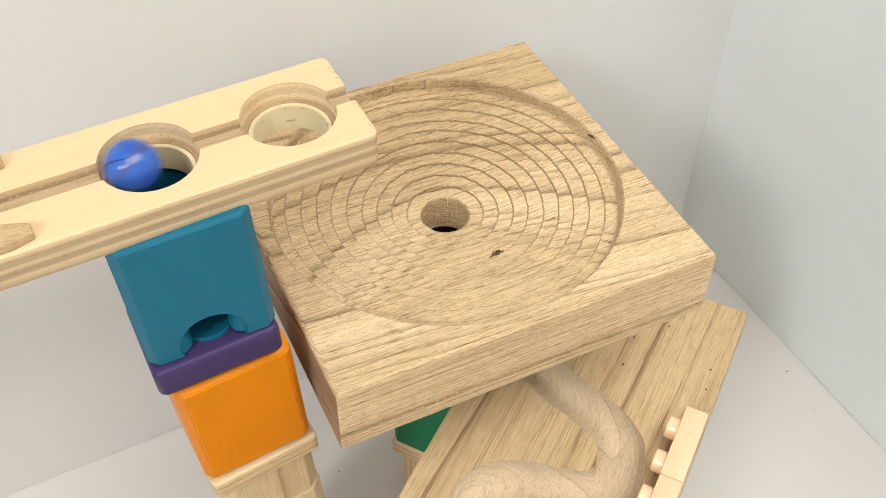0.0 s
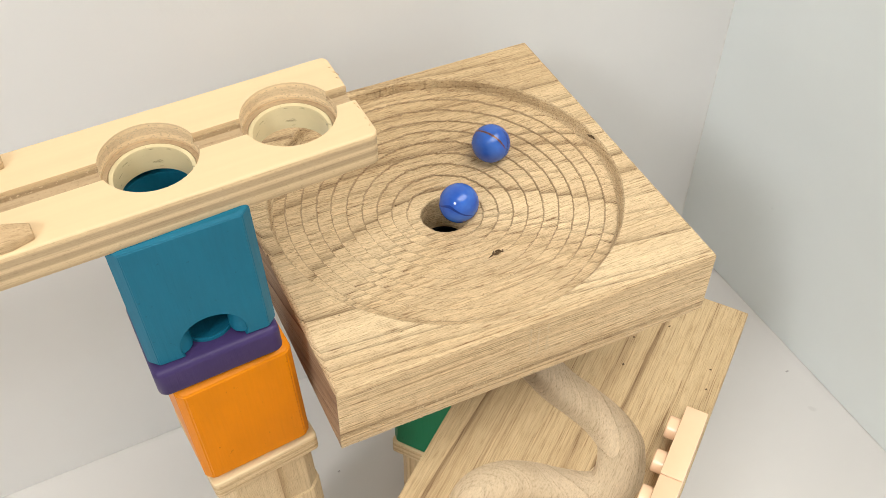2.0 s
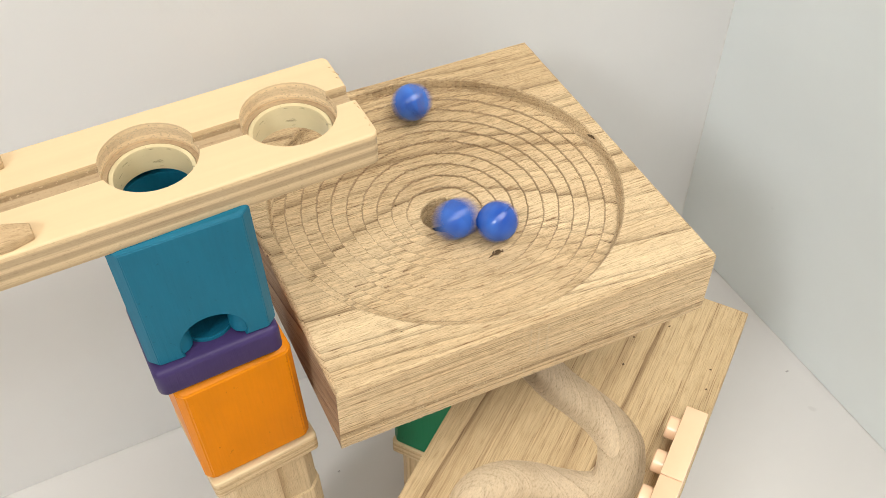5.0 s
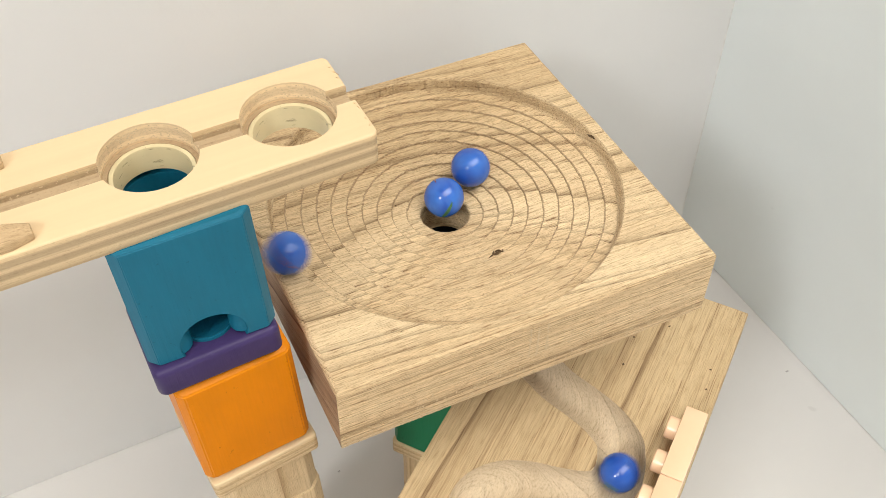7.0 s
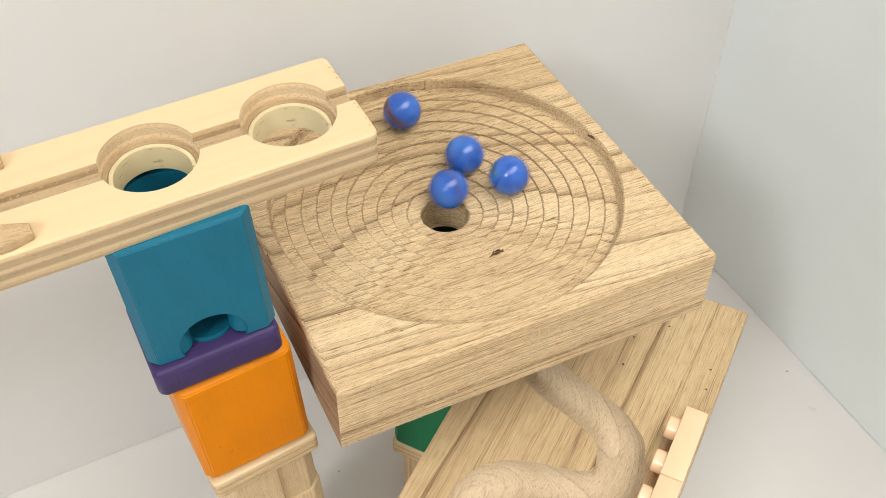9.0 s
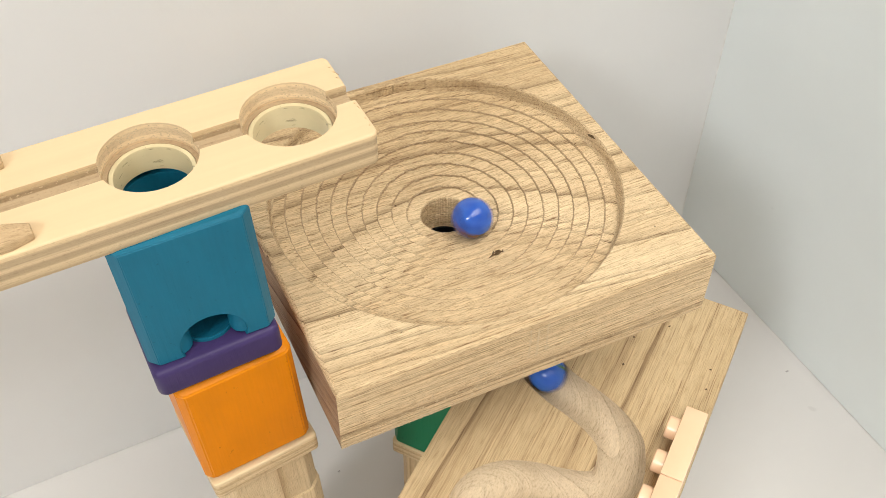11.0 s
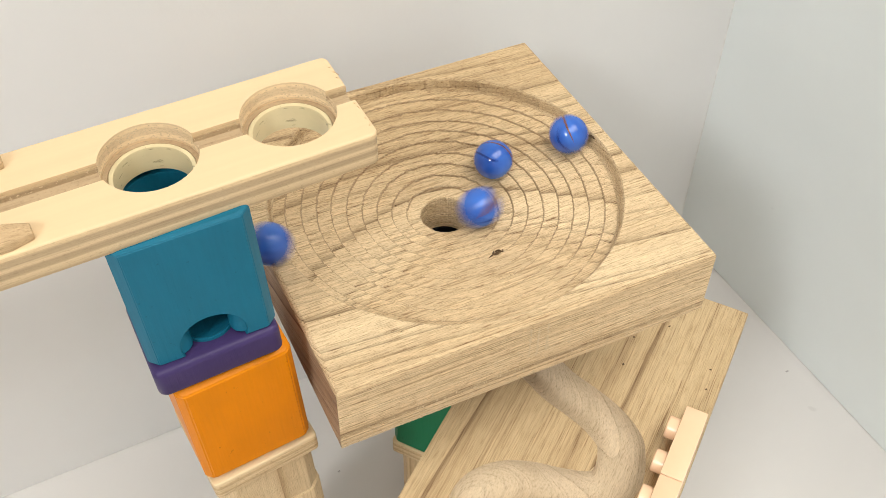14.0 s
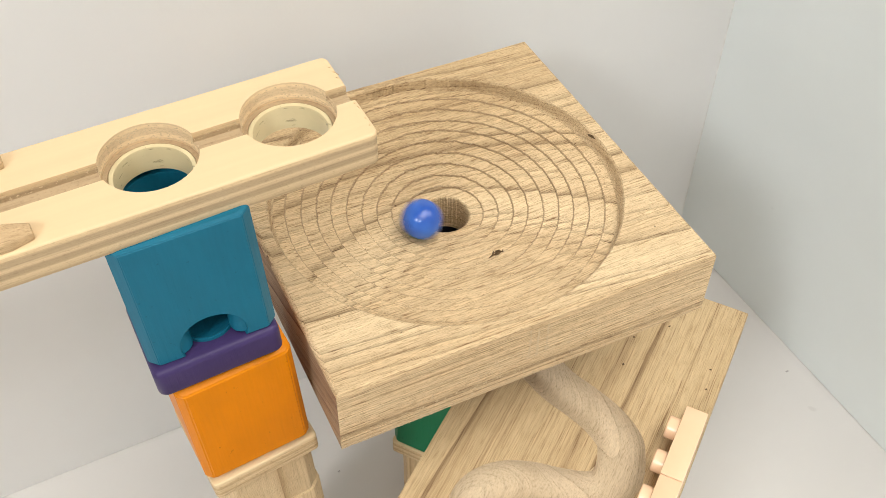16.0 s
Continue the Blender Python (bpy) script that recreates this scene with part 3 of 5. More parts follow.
def step_fuzz():
    """Pale and dark fibre ends that stand up along the steps where the tool crossed the grain."""
    rnd = random.Random(17)
    drop = (WALL_Z - HOLE_Z) / (len(STEPS) + 0.6)
    for name, material, count, label in (("pale_fuzz", FIBRE, 1500, "pale raised fibres along the bowl's steps"), ("dark_fuzz", TORN, 1700, "dark torn fibres along the bowl's steps")):
        bm = bmesh.new()
        for _ in range(count):
            k = rnd.randrange(len(STEPS))
            a = rnd.choice((0.5, 0.5, 1.5)) * math.pi + rnd.gauss(0, 0.6) if rnd.random() < 0.7 else rnd.random() * 6.283
            r = STEPS[k] + rnd.gauss(0.0001, 0.0002)
            p = Vector((-0.0001 + r * math.cos(a), 0.0007 + r * math.sin(a), HOLE_Z + drop * (k + 0.75)))
            s = 0.0003 + 0.0005 * rnd.random()
            t = rnd.gauss(0, 0.5)
            d = Vector((math.cos(t), math.sin(t), 0)) * s
            w = Vector((-math.sin(t), math.cos(t), 0)) * s * 0.3
            up = Vector((0, 0, 0.0003 + 0.0003 * rnd.random()))
            bm.faces.new([bm.verts.new(q) for q in (p - d, p + w, p + d + up, p - w + up * 0.5)])
        tagged(part(name, bm, material, bowl, label, False), kind="stuff")


step_fuzz()


def chatter_marks():
    """Fine upright ribs that the cutter left on the bowl's outer wall."""
    rnd = random.Random(31)
    bm = bmesh.new()
    lo, hi = Vector((WALL_R + 0.0008, 0, WALL_Z + 0.0010)), Vector((RIM_R - 0.0003, 0, -0.0006))
    n = 640
    for i in range(n):
        a = 2 * math.pi * (i + rnd.uniform(-0.25, 0.25)) / n
        half = rnd.uniform(0.00010, 0.00022) / WALL_R
        depth = rnd.uniform(0.00008, 0.00026)
        p, q = lo.lerp(hi, rnd.uniform(0.0, 0.25)), lo.lerp(hi, rnd.uniform(0.75, 1.0))
        row = []
        for t, d in ((a - half, -0.00003), (a, depth), (a + half, -0.00003)):
            c, w = math.cos(t), math.sin(t)
            row.append([bm.verts.new((-0.0001 + (k.x - d) * c, 0.0007 + (k.x - d) * w, k.z)) for k in (p, q)])
        for u, v in zip(row, row[1:]):
            bm.faces.new((u[0], v[0], v[1], u[1]))
    tagged(part("tool_chatter", bm, WORN, bowl, "fine upright cutter marks on the bowl's wall", False), kind="stuff")


chatter_marks()

def round_slab(w, d, h, r, edge):
    """A slab with round corners and rounded rims; its top's middle lies at the origin."""
    bm = bmesh.new()

    def ring(inset, z):
        hx, hy, q = w / 2 - inset, d / 2 - inset, max(r - inset, 0.0004)
        return [bm.verts.new((sx * (hx - q) + q * math.cos(a), sy * (hy - q) + q * math.sin(a), z))
                for k, (sx, sy) in enumerate(((1, 1), (-1, 1), (-1, -1), (1, -1))) for a in [math.pi / 2 * (k + i / 5) for i in range(6)]]

    turn = [(edge * (1 - math.sin(a)), edge * (1 - math.cos(a))) for a in [math.pi / 2 * i / 4 for i in range(5)]]
    rs = [ring(i, -z) for i, z in turn] + [ring(i, -h + z) for i, z in reversed(turn)]
    for a, c in zip(rs, rs[1:]):
        for i in range(24):
            bm.faces.new((a[i], a[(i + 1) % 24], c[(i + 1) % 24], c[i]))
    bm.faces.new(rs[0])
    bm.faces.new(rs[-1][::-1])
    return bm


# ---- the upper rail ----
RAIL = pose(-0.04616, -0.04905, 0.08214, 1.45, -0.68, 1.77)
RAIL_W, RAIL_T, RAIL_L = 0.0400, 0.0119, 0.56
HOLES = ((-0.0622, 0.0202), (-0.0203, 0.0196))


def ring_insert(parent, x, y):
    bm = lathe([(0.0110, -0.0152), (0.0111, -0.0072), (0.0113, -0.0067), (0.0124, -0.0065), (0.0127, -0.0069), (0.0127, -0.0152)], 72)
    part("ring_insert", bm, CREAM, parent, "cream plastic ring set into the hole", True, pose(x, y, 0))


def upper_rail():
    ob = thing("marble_rail", RAIL, "pale plywood marble rail with a groove and two round holes", "marble rail")
    bm = moved(round_slab(RAIL_L, RAIL_W, RAIL_T, 0.0024, 0.0008), Matrix.Translation((-RAIL_L / 2, RAIL_W / 2, 0)))
    cuts = [box(-RAIL_L + 0.012, 0.01, 0.0165, 0.0240, -0.0036, 0.01)]
    for x, y in HOLES:
        cuts.append(moved(lathe([(0.0143, -0.0066), (0.0143, 0.01)], 72, close=False), Matrix.Translation((x, y, 0))))
        cuts.append(moved(lathe([(0.01272, -0.02), (0.01272, 0.0)], 72, close=False), Matrix.Translation((x, y, 0))))
    me = carve(bm, cuts, RAIL_PLY, 30)
    me.materials.append(HOLE_WOOD)
    for f in me.polygons:
        if abs(f.normal.z) < 0.3 and f.center.z > -0.0068 and any(math.hypot(f.center.x - x, f.center.y - y) < 0.0145 for x, y in HOLES):
            f.material_index = 1
    part("rail_body", me, RAIL_PLY, ob)
    for x, y in HOLES:
        ring_insert(ob, x, y)
    return ob


rail = upper_rail()


def hole_fuzz():
    """Short fibres torn up on the walls of the rail's holes and along its groove."""
    rnd = random.Random(23)
    for name, material, count, label in (("pale_fuzz", FIBRE, 900, "pale torn fibres in the rail's holes"),):
        bm = bmesh.new()
        for _ in range(count):
            if rnd.random() < 0.72:
                hx, hy = HOLES[rnd.randrange(2)]
                a = rnd.uniform(-0.4, 3.6)
                p = Vector((hx + 0.01428 * math.cos(a), hy + 0.01428 * math.sin(a), -0.0009 - 0.0054 * rnd.random()))
                out = Vector((-math.cos(a), -math.sin(a), 0))
                along = Vector((-math.sin(a), math.cos(a), 0))
            else:
                p = Vector((-0.16 * rnd.random(), 0.02398, -0.0008 - 0.0026 * rnd.random()))
                if any((p.x - x) ** 2 + (p.y - y) ** 2 < 0.0148 ** 2 for x, y in HOLES):
                    continue
                out, along = Vector((0, -1, 0)), Vector((1, 0, 0))
            s = 0.00015 + 0.0003 * rnd.random()
            up = Vector((0, 0, s * 0.45))
            lift = out * (0.00003 + 0.00012 * rnd.random())
            bm.faces.new([bm.verts.new(q) for q in (p - along * s, p + up, p + along * s, p - up + lift)])
        tagged(part(name, bm, material, rail, label, False), kind="stuff")


hole_fuzz()


for k, y in enumerate((0.0042, 0.0075, 0.0128, 0.0151, 0.0283, 0.0312, 0.0340)):
    fleck("edge_chip", -0.0012 + 0.0002 * (k % 3), y, -0.0001, 0.0003 + 0.0001 * (k % 2), 0.0008 + 0.0004 * (k % 3), 8 * k, PEG_WOOD, rail, 60 + k, 0.0004, "brown chipped spot on the rail's end")


def guard_bar(y0, length, x_end):
    """A bar with bevelled top and a pointed end, glued along the rail."""
    bm = bmesh.new()
    h, w, tip = 0.0056, 0.0074, 0.0060
    sect = [(0, 0), (w, 0), (w, h * 0.55), (w * 0.68, h), (w * 0.32, h), (0, h * 0.55)]
    end = [(w * 0.22, 0), (w * 0.78, 0), (w * 0.78, h * 0.40), (w * 0.62, h * 0.62), (w * 0.38, h * 0.62), (w * 0.22, h * 0.40)]
    rings = [[bm.verts.new((x, y, z)) for y, z in s] for x, s in ((-length, sect), (-tip, sect), (0, end))]
    for a, b in zip(rings, rings[1:]):
        for i in range(6):
            bm.faces.new((a[i], a[(i + 1) % 6], b[(i + 1) % 6], b[i]))
    bm.faces.new(rings[0][::-1])
    bm.faces.new(rings[2])
    bmesh.ops.bevel(bm, geom=list(bm.edges), offset=0.0003, segments=1, affect="EDGES")
    part("guard_bar", bm, PEG_WOOD, rail, "brown wooden guard bar with a pointed end", False, pose(x_end, y0, 0.0))


guard_bar(0.0010, 0.40, -0.0975)
guard_bar(0.0316, 0.40, -0.0990)

# ---- the painted tower ----
TOWER = pose(-0.12646, -0.05210, 0.01844, 0.6, -2.65, -0.84)
BLOCK = 0.0405


def chamfered(w, d, z0, z1, side=0.0032, ends=0.0022):
    """A block, its origin in the middle of its foot: wide chamfers up the sides, smaller round the ends."""
    bm = bmesh.new()
    def ring(inset, z):
        s, hx, hy = side, w / 2 - inset, d / 2 - inset
        return [bm.verts.new((x, y, z)) for x, y in ((hx, -hy + s), (hx, hy - s), (hx - s, hy), (-hx + s, hy), (-hx, hy - s), (-hx, -hy + s), (-hx + s, -hy), (hx - s, -hy))]
    rs = [ring(ends, z0), ring(0, z0 + ends), ring(0, z1 - ends), ring(ends, z1)]
    for a, b in zip(rs, rs[1:]):
        for i in range(8):
            j = (i + 1) % 8
            bm.faces.new((a[i], a[j], b[j], b[i]))
    bm.faces.new(rs[0][::-1])
    bm.faces.new(rs[-1])
    bmesh.ops.bevel(bm, geom=list(bm.edges), offset=min(0.0005, ends * 0.35), segments=2, affect="EDGES")
    return bm


def teal_block():
    z1 = 0.0514
    ob = thing("teal_block", TOWER @ pose(BLOCK / 2, BLOCK / 2, 0), "teal painted wooden block with an arched opening, under the rail", "toy block", "tower blocks")
    bm = moved(chamfered(BLOCK + 0.0010, BLOCK, -0.0010, z1, 0.0030, 0.0008), Matrix.Translation((0.0005, 0, 0)))
    flat = pose(0, 0, 0, 90, 0, 0)
    arch = moved(moved(lathe([(0.0107, -0.05), (0.0107, 0.004)], 48, close=False), flat), Matrix.Translation((0.0008, -0.0243, 0.0033)))
    # the bore lies under the rail's hole
    q = (TOWER @ pose(BLOCK / 2, BLOCK / 2, 0)).inverted() @ RAIL @ Vector((HOLES[0][0], HOLES[0][1], -0.014))
    bore = moved(lathe([(0.0124, 0.0052), (0.0124, z1 - 0.0072), (0.0140, z1 - 0.0068), (0.0140, z1 + 0.02)], 48, close=False), Matrix.Translation((q.x, q.y, 0)))
    side = moved(lathe([(0.0094, 0.0), (0.0094, 0.05)], 40, close=False), Matrix.Translation((q.x, q.y, 0.0101)) @ pose(0, 0, 0, 0, 90, 0))
    # the front arch runs in under the bore, past two short jambs and a low lip
    for v in arch.verts:
        v.co.y = -0.030 if v.co.y < -0.02 else 0.011
    part("block_body", carve(bm, [arch, bore, side], TEAL, 30), TEAL, ob)
    dish = lathe([(0.0002, -0.0006), (0.0074, -0.0006), (0.0087, 0.0003), (0.0093, 0.0002), (0.0094, -0.0009), (0.0002, -0.0009)], 48)
    part("lip", moved(dish, Matrix.Translation((0.0008, -0.0078, 0))), TEAL, ob, "low curved lip inside the arched opening")
    for x in (-0.0098, 0.0113):
        part("jamb", moved(lathe([(0.0044, 0.0002), (0.0044, 0.0042), (0.0034, 0.0068), (0.0012, 0.0080)], 28, close=False), Matrix.Translation((x, -0.0148, 0))), TEAL, ob, "rounded jamb of the arched opening")
    return ob


teal_block()


def simple_block(name, body, m, w, d, z0, z1, material, label, side, ends, group="tower blocks", category="toy block"):
    ob = thing(name, m, label, category, group)
    part(body, chamfered(w, d, z0, z1, side, ends), material, ob)
    return ob


def rounded_plate(name, m, w, d, h, material, label, r, edge):
    ob = thing(name, m, label, "spacer plate", "spacer plates")
    part("plate", round_slab(w, d, h, r, edge), material, ob, angle=50)
    return ob


MID = TOWER @ pose(0.0213, 0.0195, 0)
rounded_plate("spacer_plate", MID @ pose(-0.0014, -0.0043, -0.0010, 0, 0, 2.5), 0.0418, 0.0350, 0.0121, PURPLE, "purple painted square spacer plate between two blocks", 0.003, 0.0022)
simple_block("orange_block", "block_body", MID @ pose(0.0010, -0.0006, 0, 0, 0, 4.8), 0.0405, 0.0405, -0.0714, -0.0131, ORANGE, "orange painted wooden block with wide chamfers", 0.0024, 0.0036)
rounded_plate("spacer_plate", MID @ pose(0.0018, -0.0010, -0.0714, 0, 0, 6.3), 0.0414, 0.0405, 0.0092, PLATE_PLY, "plywood spacer plate under the orange block", 0.002, 0.0008)
simple_block("wooden_block", "block_body", MID @ pose(0.0022, -0.0004, 0, 0, 0, 6.3), 0.0366, 0.0366, -0.1095, -0.0806, BLOCK_WOOD, "natural pine block with vertical grain", 0.0045, 0.0006)
simple_block("wooden_block", "block_body", MID @ pose(0.0028, -0.0003, 0, 0, 0, 6.3), 0.0372, 0.0372, -0.1640, -0.1095, BLOCK_WOOD, "natural pine block with vertical grain", 0.0045, 0.0006)
foot = MID @ Vector((0.0028, 0.0006, -0.1640))
simple_block("wooden_block", "block_body", pose(foot.x, foot.y, 0, 0, 0, 5), 0.0405, 0.0405, FLOOR, foot.z + 0.0006, BLOCK_WOOD, "natural pine foot block standing on the tabletop", 0.0040, 0.0006)

far = RAIL @ Vector((-0.52, 0.02, -RAIL_T))
simple_block("wooden_block", "block_body", pose(far.x, far.y, 0, 0, 0, 2), 0.0405, 0.0405, FLOOR, far.z - 0.0006, BLOCK_WOOD, "tall natural pine post under the rail", 0.0040, 0.0006)

# ---- the winding track below the bowl ----
TRACK = pose(0.12515, -0.05486, -0.080, 0, 0, -141.80)      # x runs down the board, its width goes to -y
TRACK_W, TRACK_L, TRACK_T = 0.0976, 0.275, 0.0165
GROOVE = ((0.0610, 0.1120), (0.0640, 0.0950), (0.0688, 0.0750), (0.0750, 0.0618), (0.0784, 0.0508), (0.0824, 0.0400), (0.0890, 0.0300), (0.0970, 0.0260), (0.1060, 0.0245), (0.1135, 0.0272),
          (0.1185, 0.0345), (0.1215, 0.0450), (0.1240, 0.0560), (0.1290, 0.0650), (0.1370, 0.0700), (0.1460, 0.0690), (0.1530, 0.0620), (0.1570, 0.0510), (0.1610, 0.0390), (0.1680, 0.0300), (0.1780, 0.0265), (0.1880, 0.0290), (0.1950, 0.0380),
          (0.1990, 0.0500), (0.2050, 0.0610), (0.2150, 0.0680), (0.2260, 0.0660), (0.2340, 0.0570), (0.2380, 0.0450), (0.2400, 0.0330))


def winding_track():
    ob = thing("track_board", TRACK, "striped light wood board with a winding round-bottomed groove", "marble track")
    bm = box(0, TRACK_L, -TRACK_W, 0, -TRACK_T, 0, 0.0007, 2)
    line = smooth_path([(a, -b, 0.0008) for a, b in GROOVE], 10)
    me = carve(bm, [tube(line, 0.0097, 48)], PINE_TRACK, 40)
    me.materials.append(SANDED)
    for f in me.polygons:
        if -0.0099 < f.center.z < -0.0002 and 0.002 < f.center.x < TRACK_L - 0.002 and -TRACK_W + 0.0015 < f.center.y < -0.0015:
            f.material_index = 1
    part("board", me, PINE_TRACK, ob)
    for k, (a, b) in enumerate(((0.0360, 0.0417), (0.0523, 0.0409), (0.0383, 0.0064), (0.0493, 0.0052), (0.0232, 0.0295))):
        fleck("pinhole", a, -b, 0.0001, 0.0007, 0.0006, 40 * k, KNOT, ob, 40 + k)
    return ob


track_board = winding_track()


def stud_brick(a, label):
    """A toy brick on its side at the track's edge, studs towards the groove."""
    ob = thing("toy_brick", TRACK @ pose(a, -0.0004, 0.0), label, "toy brick", "peach toy bricks")
    body = part("brick_body", box(0.0, 0.0341, -0.0090, 0.0, 0.0001, 0.0160, 0.0006, 2), PEACH, ob)
    for x in (0.0085, 0.0256):
        bm = lathe([(0.0046, 0.0), (0.0046, 0.0041), (0.0042, 0.0045)], 28, close=False)
        part("stud", bm, PEACH, body, "", True, pose(x, -0.0090, 0.0100, 90, 0, 0))
    return ob


for k in range(4):
    stud_brick(0.0728 + 0.0343 * k, "peach plastic stud brick lying on the track's edge")

def groove_fuzz(track):
    """Pale fibres left standing along both rims of the groove."""
    rnd = random.Random(41)
    line = smooth_path([(a, -b, 0.0) for a, b in GROOVE], 5)
    bm = bmesh.new()
    for _ in range(260):
        k = rnd.randrange(1, len(line) - 1)
        t = (line[k + 1] - line[k - 1]).normalized()
        side = Vector((-t.y, t.x, 0)) * rnd.choice((-1, 1))
        p = line[k].lerp(line[k + 1], rnd.random()) + side * (0.00965 + rnd.gauss(0, 0.00012))
        if not (0.003 < p.x < TRACK_L - 0.003 and -TRACK_W + 0.002 < p.y < -0.002):
            continue
        s = 0.0003 + 0.0007 * rnd.random()
        d, w = t * s, side * s * 0.22
        bm.faces.new([bm.verts.new(q) for q in (p - d, p + w + Vector((0, 0, 0.0002)), p + d + Vector((0, 0, 0.0003 * rnd.random())), p - w)])
    tagged(part("rim_fuzz", bm, FIBRE, track, "pale fibres along the groove's rims", False), kind="stuff")


groove_fuzz(track_board)

# ---- what carries the bowl and the track ----
UNDER = TRACK @ pose(0.0680, -0.1190, 0.080)
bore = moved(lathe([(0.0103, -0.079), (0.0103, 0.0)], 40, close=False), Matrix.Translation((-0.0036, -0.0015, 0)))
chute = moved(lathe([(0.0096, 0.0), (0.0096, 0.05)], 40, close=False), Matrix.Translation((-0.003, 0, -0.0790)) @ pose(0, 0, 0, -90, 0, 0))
# unseen block, added to carry the board; its bore's shade is in the colour
ob = thing("unseen_block", UNDER, "unseen added block, near-black to carry the shade in its bore", "toy block", "tower blocks")
part("block_body", carve(chamfered(0.0405, 0.0405, -0.0915, -0.0321, 0.003, 0.0006), [bore, chute], BORE_SHADE), BORE_SHADE, ob)
rounded_plate("spacer_plate", UNDER @ pose(0, 0, -0.0915), 0.0405, 0.0405, 0.0092, PLATE_PLY, "plywood spacer plate above the green block", 0.002, 0.0008)
LOWER = Matrix.Translation((0.0022, -0.0010, 0)) @ UNDER
simple_block("green_block", "block_body", LOWER, 0.0405, 0.0405, -0.1570, -0.1007, GREEN, "green painted wooden block under the bowl board", 0.0030, 0.0012)
rounded_plate("spacer_plate", LOWER @ pose(0, 0, -0.1570), 0.0410, 0.0410, 0.0092, PLATE_PLY, "plywood spacer plate under the green block", 0.002, 0.0008)
simple_block("wooden_block", "block_body", LOWER, 0.0360, 0.0360, FLOOR, -0.1662, BLOCK_WOOD, "natural pine foot block standing on the tabletop", 0.0045, 0.0006)
for a, b in ((0.035, 0.030), (0.235, 0.040)):
    simple_block("wooden_block", "block_body", TRACK @ pose(a, -b, 0.080), 0.0405, 0.0405, FLOOR, -0.080 - TRACK_T, BLOCK_WOOD, "natural pine block carrying the track board", 0.0040, 0.0006)


# ---- the marbles ----
def swirl_ribbon(a0, a1, tilt, width, seed):
    """A thin curved streak that lies on the glass."""
    rnd = random.Random(seed)
    bm = bmesh.new()
    n, rad, ph = 22, 0.00803, rnd.random() * 6
    rows = []
    for i in range(n + 1):
        t = i / n
        lon = a0 + (a1 - a0) * t
        w = width * math.sin(math.pi * t) ** 0.6 + 0.01
        lat = tilt * math.sin(lon * 1.3 + ph)
        rows.append([bm.verts.new((rad * math.cos(lat + k * w) * math.cos(lon), rad * math.cos(lat + k * w) * math.sin(lon), rad * math.sin(lat + k * w))) for k in (-1, -0.33, 0.33, 1)])
    for a, b in zip(rows, rows[1:]):
        for k in range(3):
            bm.faces.new((a[k], b[k], b[k + 1], a[k + 1]))
    return bm


def glass_marble(seed):
    rnd = random.Random(seed)
    ob = thing("marble", pose(0, 0, 0), "glossy blue glass marble with a green and rust swirl", "marble", "blue glass marbles")
    bm = bmesh.new()
    bmesh.ops.create_uvsphere(bm, u_segments=48, v_segments=28, radius=0.008)
    ball = part("glass_ball", bm, MARBLE, ob, angle=180)
    a = rnd.random() * 6
    kind = seed // 7 % 4 if seed > 60 else 2 + seed % 2
    if kind != 1:
        part("swirl", swirl_ribbon(a, a + 0.9 + 0.5 * rnd.random(), 0.5, 0.10 + 0.06 * rnd.random(), seed), SWIRL_GREEN, ball, "dark green streak in the glass", angle=180)
    if kind != 2:
        wide = 0.17 if kind == 1 else 0.045
        part("swirl", swirl_ribbon(a + 2.4, a + 4.6 + rnd.random(), 0.25, wide, seed + 1), SWIRL_RUST, ball, "rust-brown streak in the glass", angle=180)
    part("swirl", swirl_ribbon(a + 1.2, a + 3.4, 0.9, 0.07, seed + 2), SWIRL_BLUE, ball, "deep blue streak in the glass", angle=180)
    return ob


def rolled(seed, *places):
    """Rows for walk(): places (t, x, y, z) with a roll about the axis across the way, held below a right angle a row."""
    rnd = random.Random(seed)
    turn = Euler((rnd.random() * 6, rnd.random() * 6, rnd.random() * 6)).to_matrix()
    rows, last = [], None
    for t, x, y, z in places:
        p = Vector((x, y, z)) * 0.001
        if last is not None:
            d = p - last
            if d.length > 1e-6:
                axis = Vector((0, 0, 1)).cross(d)
                if axis.length > 1e-7:
                    turn = Matrix.Rotation(min(d.length / 0.008, 1.2), 3, axis.normalized()) @ turn
        rows.append((t, Matrix.Translation(p) @ turn.to_4x4()))
        last = p
    return rows


MARBLES = [glass_marble(11 + 7 * k) for k in range(14)]


